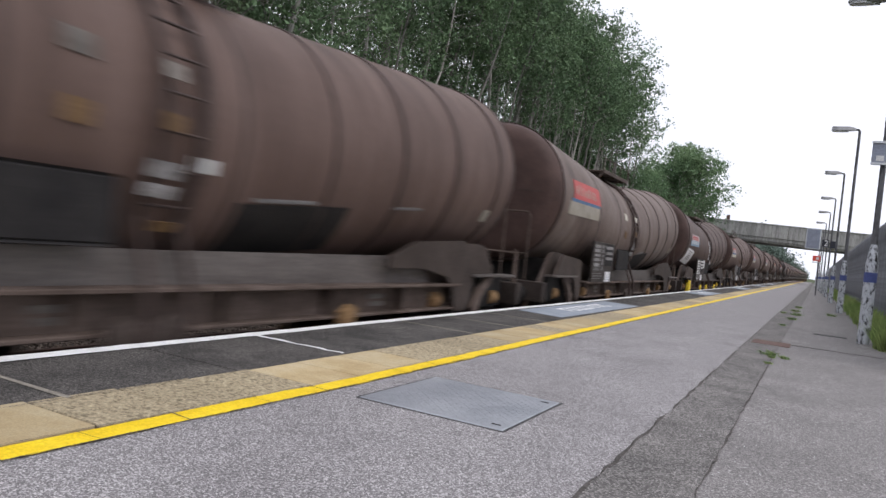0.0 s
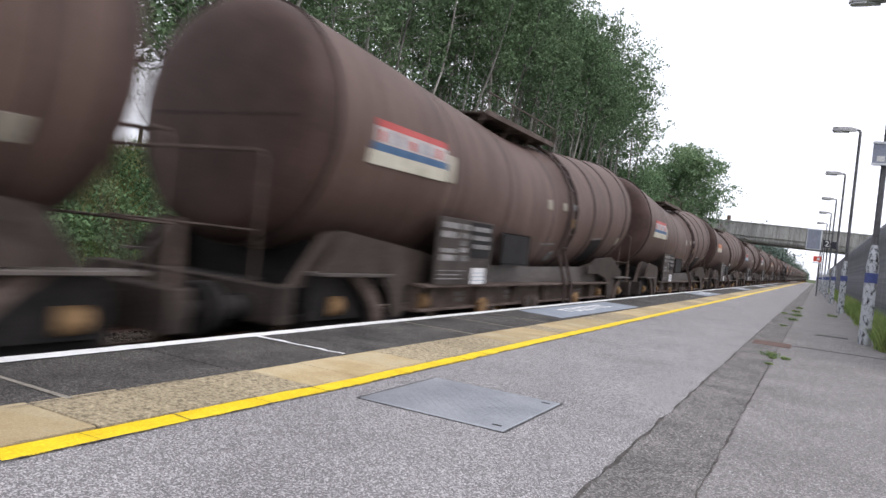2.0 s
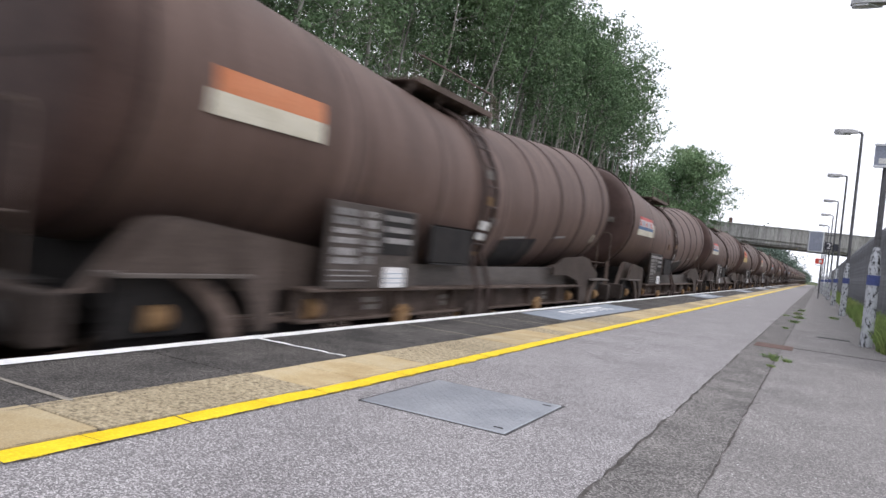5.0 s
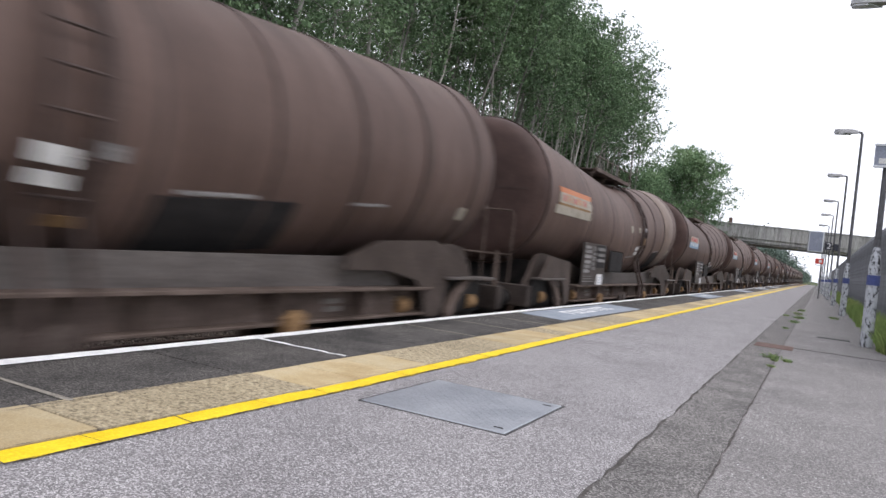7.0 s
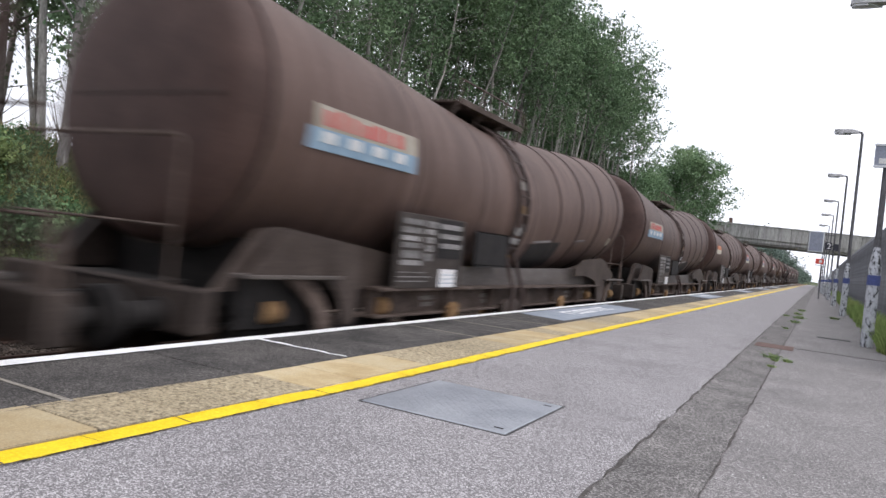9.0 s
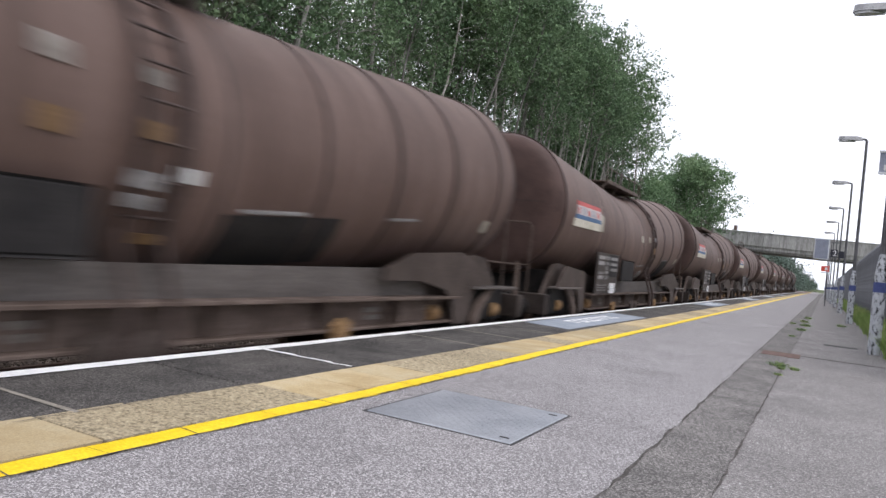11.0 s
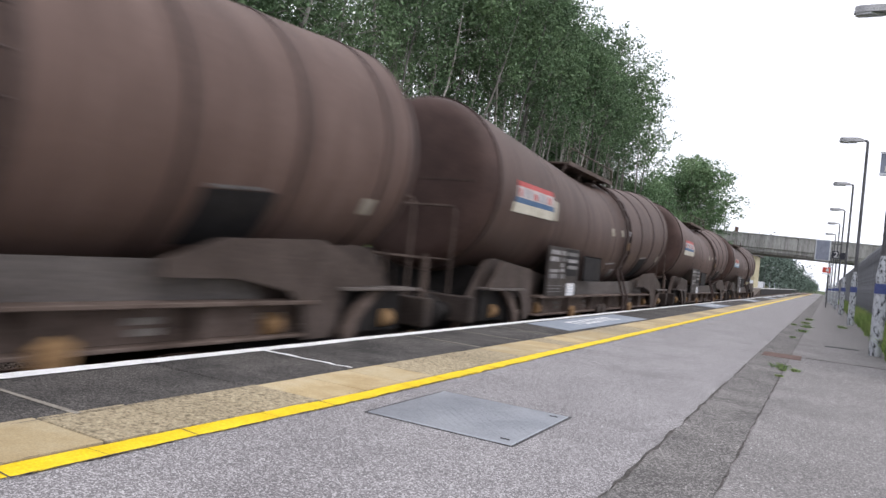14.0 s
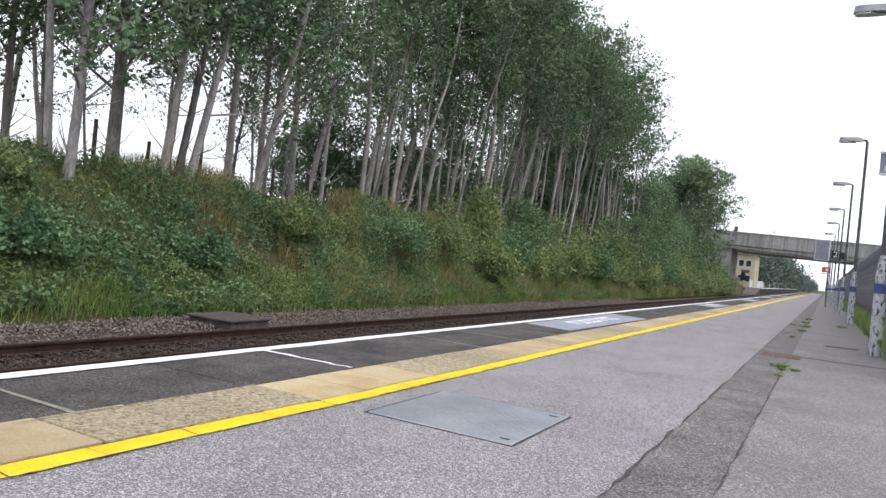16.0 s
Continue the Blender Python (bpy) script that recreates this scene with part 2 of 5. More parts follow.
M_BARK = mat("grey_birch_bark", [(0.085, 0.078, 0.071), (0.235, 0.22, 0.204), (0.44, 0.42, 0.397)], 3.0, 0.9, 0, 0.5, 22, stretch=(1, 1, 0.35), objvar=0.5, contrast=0.9)
M_BARK_PALE = mat("pale_birch_bark", [(0.12, 0.112, 0.104), (0.31, 0.295, 0.28), (0.50, 0.48, 0.46)], 3.0, 0.9, 0, 0.5, 22, stretch=(1, 1, 0.35), objvar=0.2, contrast=0.9)
M_WOODPOST = mat("weathered_wood", [(0.05, 0.038, 0.03), (0.10, 0.08, 0.065)], 5, 0.9, 0, 0.4, 40, stretch=(1, 1, 0.2))
# distance haze is mixed into this pale leaf colour
M_FARTREE = mat("haze_tinted_far_woods", [(0.085, 0.118, 0.100), (0.125, 0.162, 0.135)], 0.35, 0.9, 0, 0, 2, island=0.15, coords="World")


# ---- mesh helpers ----
class Shape:
    """Collects vertices and faces, and turns them into one mesh."""

    def __init__(self):
        self.v, self.f, self.mi, self.cur = [], [], [], 0

    def add(self, verts, faces):
        b = len(self.v)
        self.v += [tuple(p) for p in verts]
        for f in faces:
            self.f.append(tuple(i + b for i in f))
            self.mi.append(self.cur)
        return self

    def box(self, x0, x1, y0, y1, z0, z1, c=0.0):
        """A box with chamfered edges of c metres."""
        if c <= 0:
            p = [(x, y, z) for z in (z0, z1) for y in (y0, y1) for x in (x0, x1)]
            return self.add(p, [(0, 2, 3, 1), (4, 5, 7, 6), (0, 1, 5, 4), (2, 6, 7, 3), (0, 4, 6, 2), (1, 3, 7, 5)])
        lo, hi = (x0, y0, z0), (x1, y1, z1)
        v, idx = [], {}
        for sx in (0, 1):
            for sy in (0, 1):
                for sz in (0, 1):
                    s = (sx, sy, sz)
                    for a in range(3):
                        q = [(hi[i] - c if s[i] else lo[i] + c) for i in range(3)]
                        q[a] = hi[a] if s[a] else lo[a]
                        idx[(s, a)] = len(v)
                        v.append(q)
        f = []
        for a in range(3):
            b, d = (a + 1) % 3, (a + 2) % 3
            for sa in (0, 1):
                def key(sb, sd):
                    s = [0, 0, 0]
                    s[a], s[b], s[d] = sa, sb, sd
                    return tuple(s)
                ring = [idx[(key(*q), a)] for q in ((0, 0), (1, 0), (1, 1), (0, 1))]
                f.append(ring if sa else ring[::-1])
            for sb in (0, 1):
                for sd in (0, 1):
                    def key2(sa):
                        s = [0, 0, 0]
                        s[a], s[b], s[d] = sa, sb, sd
                        return tuple(s)
                    k0, k1 = key2(0), key2(1)
                    f.append((idx[(k0, b)], idx[(k1, b)], idx[(k1, d)], idx[(k0, d)]))
        for k in {k for k, _ in idx}:
            f.append((idx[(k, 0)], idx[(k, 1)], idx[(k, 2)]))
        return self.add(v, f)

    def tube(self, pts, radii, seg=8, caps=True):
        """A round bar along points, with one radius or one at each point."""
        pts = [Vector(p) for p in pts]
        if not hasattr(radii, "__len__"):
            radii = [radii] * len(pts)
        v, f = [], []
        for i, p in enumerate(pts):
            d = (pts[min(i + 1, len(pts) - 1)] - pts[max(i - 1, 0)]).normalized()
            a = d.cross(Vector((0, 0, 1)) if abs(d.z) < 0.9 else Vector((1, 0, 0))).normalized()
            b = d.cross(a)
            for k in range(seg):
                w = 2 * math.pi * k / seg
                v.append(p + (a * math.cos(w) + b * math.sin(w)) * radii[i])
        for i in range(len(pts) - 1):
            for k in range(seg):
                n = (k + 1) % seg
                f.append((i * seg + k, i * seg + n, (i + 1) * seg + n, (i + 1) * seg + k))
        if caps:
            f.append(tuple(range(seg))[::-1])
            f.append(tuple(range((len(pts) - 1) * seg, len(pts) * seg)))
        return self.add(v, f)

    def lathe_y(self, profile, cx, cz, seg=48):
        """Turns (y, r) pairs about an axis along y."""
        v, f = [], []
        for y, r in profile:
            c = cz(y) if callable(cz) else cz
            for k in range(seg):
                w = 2 * math.pi * k / seg
                v.append((cx + r * math.cos(w), y, c + r * math.sin(w)))
        for i in range(len(profile) - 1):
            for k in range(seg):
                n = (k + 1) % seg
                f.append((i * seg + k, (i + 1) * seg + k, (i + 1) * seg + n, i * seg + n))
        f.append(tuple(range(seg)))
        f.append(tuple(range((len(profile) - 1) * seg, len(profile) * seg))[::-1])
        return self.add(v, f)

    def prism(self, outline, x0, x1):
        """A plate with an outline of (y, z) points, from x0 to x1."""
        n = len(outline)
        v = [(x0, y, z) for y, z in outline] + [(x1, y, z) for y, z in outline]
        f = [tuple(range(n)), tuple(range(n, 2 * n))[::-1]]
        f += [(i, i + n, (i + 1) % n + n, (i + 1) % n) for i in range(n)]
        return self.add(v, f)

    def prism_z(self, outline, z0, z1):
        n = len(outline)
        v = [(x, y, z0) for x, y in outline] + [(x, y, z1) for x, y in outline]
        f = [tuple(range(n))[::-1], tuple(range(n, 2 * n))]
        f += [(i, (i + 1) % n, (i + 1) % n + n, i + n) for i in range(n)]
        return self.add(v, f)

    def mesh(self, name, mats, smooth=True):
        me = bpy.data.meshes.new(name)
        me.from_pydata(self.v, [], self.f)
        for m in (mats if isinstance(mats, (list, tuple)) else [mats]):
            me.materials.append(m)
        if any(self.mi):
            me.polygons.foreach_set("material_index", self.mi)
        bm = bmesh.new()
        bm.from_mesh(me)
        bmesh.ops.recalc_face_normals(bm, faces=bm.faces)
        bm.to_mesh(me)
        bm.free()
        if smooth:
            me.shade_smooth()
            me.set_sharp_from_angle(angle=radians(35))
        return me


def part(name, shape, material, parent, label="", smooth=True):
    data = shape.mesh(name, material, smooth) if isinstance(shape, Shape) else shape
    ob = new(name, data)
    ob.parent = parent
    return tagged(ob, label)


def thing(name, label, category, group="", kind="", at=None, shape=None, material=None):
    ob = new(name, shape.mesh(name, material) if shape else None)
    if at is not None:
        ob.matrix_basis = at
    return tagged(ob, label, category, group, kind)


def fast_mesh(name, verts, faces, material):
    """A big mesh from arrays: verts (n, 3), faces (m, 3 or 4)."""
    me = bpy.data.meshes.new(name)
    k = faces.shape[1]
    me.vertices.add(len(verts))
    me.vertices.foreach_set("co", np.ascontiguousarray(verts, dtype=np.float32).ravel())
    me.loops.add(faces.size)
    me.loops.foreach_set("vertex_index", np.ascontiguousarray(faces, dtype=np.int32).ravel())
    me.polygons.add(len(faces))
    me.polygons.foreach_set("loop_start", np.arange(0, faces.size, k, dtype=np.int32))
    me.materials.append(material)
    me.update(calc_edges=True)
    return me


def leaf_mesh(name, centres, size, material, rng, flat=0.0, aspect=0.62):
    """A leaf at each centre, turned at random: a bent diamond of two triangles' pairs."""
    n = len(centres)
    nrm = rng.normal(size=(n, 3))
    nrm[:, 2] += flat
    nrm /= np.linalg.norm(nrm, axis=1)[:, None]
    t = rng.normal(size=(n, 3))
    t -= (t * nrm).sum(1)[:, None] * nrm
    t /= np.linalg.norm(t, axis=1)[:, None]
    s = np.cross(nrm, t)
    L = (size * rng.uniform(0.6, 1.4, n))[:, None]
    tip, tail = centres + t * L * 0.5, centres - t * L * 0.5
    a, b = centres + s * L * 0.5 * aspect + nrm * L * 0.1, centres - s * L * 0.5 * aspect + nrm * L * 0.1
    verts = np.stack([tail, a, tip, b], 1).reshape(-1, 3)
    faces = np.arange(4 * n).reshape(n, 4)
    return fast_mesh(name, verts, faces, material)


def blade_mesh(name, roots, height, material, rng, width=0.012, lean=0.35):
    """Grass blades: narrow bent triangles."""
    n = len(roots)
    ang = rng.uniform(0, 2 * np.pi, n)
    side = np.stack([np.cos(ang), np.sin(ang), np.zeros(n)], 1)
    h = (height * rng.uniform(0.5, 1.25, n))[:, None]
    bend = rng.normal(size=(n, 3)) * lean * h
    bend[:, 2] = 0
    w = (width * rng.uniform(0.7, 1.5, n))[:, None]
    up = np.array([[0, 0, 1.0]])
    mid = roots + up * h * 0.6 + bend * 0.4
    tip = roots + up * h + bend
    verts = np.stack([roots - side * w, roots + side * w, mid + side * w * 0.7, mid - side * w * 0.7, tip], 1).reshape(-1, 3)
    i = np.arange(n)[:, None] * 5
    tri = np.concatenate([i + [[0, 1, 2]], i + [[0, 2, 3]], i + [[3, 2, 4]]], 0)
    return fast_mesh(name, verts, tri, material)


# ---- platform, track and land ----
EDGE = -3.88      # platform edge
RAIL_Z = -0.95    # top of the rails
TRACK = -5.33     # centre of the near track
FAR_TRACK = -8.95
FAR_Y = 170.0


def bank_z(x, y):
    """Height of the land on the far side of the line, with numpy arrays."""
    foot = -11.9 + 0.15 * np.sin(y * 0.31) + 0.1 * np.sin(y * 0.83 + 1)
    top = 2.15 + 0.35 * np.clip((y - 12) / 40, 0, 1) - 1.6 * np.clip((y - 75) / 40, 0, 1)
    u = np.clip((foot - x) / 3.9, 0, 1)
    rise = (u * u * (3 - 2 * u)) * 0.5 + u * 0.5
    z = -1.05 + rise * (top + 1.05)
    z = z + 0.16 * np.sin(x * 1.3 + y * 0.7) * u + 0.10 * np.sin(x * 2.9 - y * 1.7 + 2) * u
    return z - np.clip((-22 - x) / 25, 0, 1) * 2.0


def build_land():
    g = Shape()
    g.add([(-3000, -3000, -3.2), (3000, -3000, -3.2), (3000, 3000, -3.2), (-3000, 3000, -3.2)], [(0, 1, 2, 3)])
    thing("ground", "flat green countryside reaching the horizon", "ground", kind="structure", shape=g, material=M_FIELD)
    # bank
    xs = np.concatenate([np.linspace(-11.6, -17, 28), np.linspace(-18, -60, 15)])
    ys = np.concatenate([np.linspace(-30, 0, 16)[:-1], np.linspace(0, 60, 121)[:-1], np.linspace(60, 220, 60)])
    X, Y = np.meshgrid(xs, ys)
    Z = bank_z(X, Y) - 0.02
    verts = np.stack([X, Y, Z], -1).reshape(-1, 3)
    nx, ny = len(xs), len(ys)
    i = np.arange(ny - 1)[:, None] * nx + np.arange(nx - 1)[None, :]
    faces = np.stack([i, i + 1, i + nx + 1, i + nx], -1).reshape(-1, 4)[:, ::-1]
    ob = new("embankment", fast_mesh("embankment", verts, faces, M_SOIL))
    tagged(ob, "overgrown earth cutting bank beside the railway", "embankment", kind="structure")
    # ballast bed
    b = Shape()
    b.prism([(-60, -3.1), (400, -3.1), (400, -1.16), (-60, -1.16)], -11.9, EDGE - 0.02)
    thing("ballast_bed", "brown weathered stone ballast under two tracks", "ballast", kind="structure", shape=b, material=M_BALLAST)


def drift(y):
    """The painted line and slabs wander a little towards the edge at the near end."""
    return -0.075 * min(1.5, max(0.0, (3.4 - y) / 1.9))


def build_platform():
    p = Shape()
    p.box(EDGE + 0.02, 2.2, -12, FAR_Y, -3.1, -0.012)
    plat = thing("platform", "long grey asphalt railway platform with painted edge lines", "platform", kind="structure", shape=p, material=M_BRICK)
    # walking surfaces
    a = Shape().box(-2.42, -0.70, -12, FAR_Y, -0.012, 0.0)
    part("walking_surface", a, M_ASPHALT, plat, "worn light grey asphalt surface")
    a = Shape().box(-0.34, 2.2, -12, FAR_Y, -0.012, 0.0)
    part("old_surface", a, M_ASPHALT_OLD, plat, "older patched grey asphalt")
    # trench repair strip with ragged edges
    rng = random.Random(5)
    left, right = [], []
    y = -12.0
    while y < FAR_Y:
        left.append((-0.705 + rng.uniform(-0.009, 0.009), y))
        right.append((-0.335 + rng.uniform(-0.007, 0.007), y))
        y += 0.11 if -1 < y < 14 else 0.8
    s = Shape()
    n = len(left)
    s.add([(x, y, 0.003) for x, y in left] + [(x, y, 0.003) for x, y in right], [(i, i + n, i + n + 1, i + 1) for i in range(n - 1)])
    part("repair_strip", s, M_TRENCH, plat, "darker asphalt strip over a filled trench")
    for side, wide in ((left, 0.0058), (right, 0.0036)):
        c = Shape()
        v, f = [], []
        for i, (x, yy) in enumerate(side):
            w = wide * rng.uniform(0.15, 2.2)
            v += [(x - w, yy, 0.006), (x + w, yy, 0.006)]
        f = [(2 * i, 2 * i + 1, 2 * i + 3, 2 * i + 2) for i in range(len(side) - 1)]
        c.add(v, f)
        part("crack", c, M_CRACK, plat, "dirt-filled crack along the strip")
    # painted lines: edge white, inner yellow, slightly uneven
    for name, x0, x1, m, lab, z in (("white_line", EDGE + 0.0, EDGE + 0.122, M_WHITE_LINE, "white painted line on the platform edge", 0.006),
                                    ("yellow_line", -2.422, -2.295, M_YELLOW, "bright yellow painted safety line", 0.005)):
        v, f = [], []
        y, off, joint = -12.0, 0.0, 0
        ys = []
        while y < FAR_Y:
            ys.append(y)
            y += 0.12 if y < 30 else 1.0
        for i, yy in enumerate(ys):
            if i % 9 == 0:
                off = rng.uniform(-0.008, 0.008)
            e0, e1 = rng.uniform(-0.005, 0.005), rng.uniform(-0.008, 0.008)
            d = 0.5 * drift(yy) if name == "yellow_line" else 0.0
            v += [(x0 + off + e0 + d, yy, z), (x1 + off + e1 + d, yy, z)]
        f = [(2 * i, 2 * i + 1, 2 * i + 3, 2 * i + 2) for i in range(len(ys) - 1)]
        ln = part(name, Shape().add(v, f), m, plat, lab)
        if name == "yellow_line":
            for i in range(44):
                yc, d = 0.1 + i * 0.44 + rng.uniform(-0.05, 0.05), 0.0
                if rng.random() < 0.7:
                    xc = x0 + 0.5 * drift(yc)
                    k = rng.uniform(-0.02, 0.02)
                    hw = rng.uniform(0.001, 0.0035)
                    c = Shape().add([(xc - 0.01, yc - hw, z + 0.002), (xc + 0.138, yc + k - hw, z + 0.002), (xc + 0.138, yc + k + hw, z + 0.002), (xc - 0.01, yc + hw, z + 0.002)], [(0, 1, 2, 3)])
                    part("paint_crack", c, M_CRACK, ln)
    # dirty ragged seams beside the yellow line and the slabs
    for x0, wide, dr in ((-2.295, 0.0042, 0.5), (-2.428, 0.0028, 0.8), (-2.922, 0.0035, 0.0)):
        v, yy = [], 0.0
        while yy < 24:
            d = dr * drift(yy)
            w0, w1 = wide * rng.uniform(0.1, 1.9), wide * rng.uniform(-0.4, 0.8)
            v += [(x0 + d - w1, yy, 0.0085), (x0 + d + w0, yy, 0.0085)]
            yy += 0.045
        part("dirt_seam", Shape().add(v, [(2 * i, 2 * i + 1, 2 * i + 3, 2 * i + 2) for i in range(len(v) // 2 - 1)]), M_CRACK, plat, "dirt-filled seam")
    # blue-grey painted warning patches with illegible lettering
    for y0, y1 in ((9.4, 14.2), (24.0, 27.8), (38.0, 41.5), (52.0, 55.5), (66.0, 69.5)):
        s = Shape().prism_z([(-3.72, y0 + 0.2), (-3.02, y0 + 0.05), (-2.98, y1 - 0.15), (-3.70, y1)], 0.001, 0.005)
        pt = part("painted_patch", s, M_BLUEPATCH, plat, "blue-grey painted warning patch")
        b = Shape()
        q = random.Random(int(y0))
        yy = y0 + 1.3
        while yy < y1 - 1.1:
            w = q.uniform(0.18, 0.26)
            b.box(-3.52 + q.uniform(-0.02, 0.02), -3.46, yy, yy + w, 0.004, 0.0075)
            b.box(-3.46, -3.24 + q.uniform(-0.03, 0.02), yy, yy + w * 0.35, 0.004, 0.0075)
            if q.random() < 0.6:
                b.box(-3.30, -3.23, yy + w * 0.35, yy + w, 0.004, 0.0075)
            yy += w + 0.09
        part("lettering_bar", b, M_WHITE_LINE, pt, "worn white lettering")
    # steel cover
    s = Shape().box(-2.11, -1.27, 3.24, 4.12, -0.01, 0.006, 0.004)
    cov = part("access_cover", s, M_STEELPLATE, plat, "galvanised chequer-plate access cover")
    tr = Shape()
    for i in range(26):
        for j in range(27):
            cx, cy = -2.07 + i * 0.0305, 3.275 + j * 0.0305
            d = 0.010 if (i + j) % 2 else -0.010
            tr.add([(cx - 0.010, cy - d, 0.006), (cx + 0.003, cy - d * 0.3 - 0.004, 0.006), (cx + 0.010, cy + d, 0.006), (cx - 0.003, cy + d * 0.3 + 0.004, 0.006), (cx, cy, 0.0075)],
                   [(0, 1, 4), (1, 2, 4), (2, 3, 4), (3, 0, 4)])
    part("tread_pattern", tr, M_STEELPLATE, cov)
    for x, y in ((-1.36, 3.31), (-1.36, 4.03)):
        part("lifting_slot", Shape().box(x, x + 0.05, y, y + 0.018, 0.006, 0.0085, 0.002), M_DARKIRON, cov, "dark lifting slot")
    fr = Shape()
    for b in ((-2.125, -2.112, 3.225, 4.135), (-1.268, -1.255, 3.225, 4.135), (-2.112, -1.268, 3.225, 3.238), (-2.112, -1.268, 4.122, 4.135)):
        fr.box(b[0], b[1], b[2], b[3], -0.01, 0.003)
    part("cover_frame", fr, M_DARKIRON, plat, "dark edge of the steel cover")
    # drain covers and transverse joint beyond
    part("drain_cover", Shape().box(-0.66, -0.21, 10.0, 10.55, -0.01, 0.008, 0.005), M_REDIRON, plat, "rust-red drain cover")
    part("drain_grating", Shape().box(0.05, 0.53, 13.1, 13.32, -0.01, 0.007, 0.004), M_DARKIRON, plat, "narrow dark drain grating")
    part("cross_joint", Shape().box(-0.20, 1.2, 10.42, 10.45, 0.0, 0.004), M_CRACK, plat, "dark joint across the asphalt")
    # pale paint streaks on the coping joints
    return plat


def build_slabs(plat):
    """Dark coping slabs and beige tactile slabs, each a piece of its own."""
    rng = random.Random(11)
    cop = Shape().box(EDGE, -2.925, 0.006, 1.074, -0.11, 0.0, 0.004).mesh("coping_slab", M_COPING)
    for i in range(-13, 100):
        ob = part("coping_slab", cop, None, plat)
        ob.location = (0, 2.12 + i * 1.08, rng.uniform(-0.002, 0.001))
        if i in (0, 2, 4, 5) or rng.random() < 0.35:
            if i == 2:
                v = []
                for k in range(13):
                    u = k / 12
                    xx, yy = EDGE + 0.10 + u * 0.83, 2.10 + 0.012 * rng.uniform(-1, 1)
                    wd = rng.uniform(0.014, 0.026) * (1.25 - 0.5 * u)
                    v += [(xx, yy - wd, 0.0045), (xx, yy + wd, 0.0045)]
                wl = part("paint_run", Shape().add(v, [(2 * k, 2 * k + 2, 2 * k + 3, 2 * k + 1) for k in range(12)]), M_WHITE_LINE, plat, "white paint run along a joint")
                wl.location = (0, i * 1.08, 0)
                continue
            j = part("joint_line", Shape().prism_z([(EDGE + 0.13, 2.105), (-2.935, 2.10), (-2.935, 2.135), (EDGE + 0.13, 2.125)], 0.001, 0.003), M_JOINT, plat, "pale mortar joint")
            j.location = (0, i * 1.08, 0)
    kinds = {}
    for nm, m in (("smooth", M_BEIGE), ("worn", M_WORN)):
        sl = Shape().box(-2.92, -2.437, 0.004, 0.436, -0.06, 0.002, 0.004)
        if nm == "worn":
            for a in range(8):
                for b in range(7):
                    cx, cy, rd, up = -2.89 + a * 0.0605 + rng.uniform(-0.008, 0.008), 0.034 + b * 0.062 + rng.uniform(-0.008, 0.008), rng.uniform(0.010, 0.019), rng.uniform(0.0025, 0.0065)
                    ring = [(cx + rd * math.cos(k * 1.0472), cy + rd * 1.2 * math.sin(k * 1.0472), 0.002) for k in range(6)]
                    sl.add(ring + [(cx, cy, 0.002 + up)], [(k, (k + 1) % 6, 6) for k in range(6)])
        kinds[nm] = sl.mesh("tactile_slab", m)
    for i in range(-28, 262):
        y = 0.18 + i * 0.44
        worn = 1.75 < y < 2.9 or 4.5 < y < 6.0 or (y > 6.4 and math.sin(y * 1.9) + math.sin(y * 0.77) > 0.5)
        ob = part("tactile_slab", kinds["worn" if worn else "smooth"], None, plat)
        ob.location = (drift(y + 0.2), y, rng.uniform(-0.001, 0.002))


def build_track(cx, name, label):
    t = thing(name, label, "railway track", kind="structure", at=pose(cx, 0, 0))
    prof = [(-0.07, -0.159), (0.07, -0.159), (0.07, -0.147), (0.012, -0.128), (0.010, -0.045), (0.035, -0.034), (0.035, -0.006), (0.027, 0.0),
            (-0.027, 0.0), (-0.035, -0.006), (-0.035, -0.034), (-0.010, -0.045), (-0.012, -0.128), (-0.07, -0.147)]
    for sx in (-0.7525, 0.7525):
        s = Shape()
        n = len(prof)
        v = [(sx + x, y, RAIL_Z + z) for y in (-60, 400) for x, z in prof]
        s.add(v, [(i, (i + 1) % n, (i + 1) % n + n, i + n) for i in range(n)])
        part("rail", s, M_RAIL, t, "rusty steel rail")
    sl = Shape().box(-1.25, 1.25, -0.13, 0.13, RAIL_Z - 0.33, RAIL_Z - 0.165, 0.02).mesh("sleeper", M_SLEEPER)
    for i in range(110):
        ob = part("sleeper", sl, None, t)
        ob.location = (0, -2 + i * 0.65, 0)
    return t


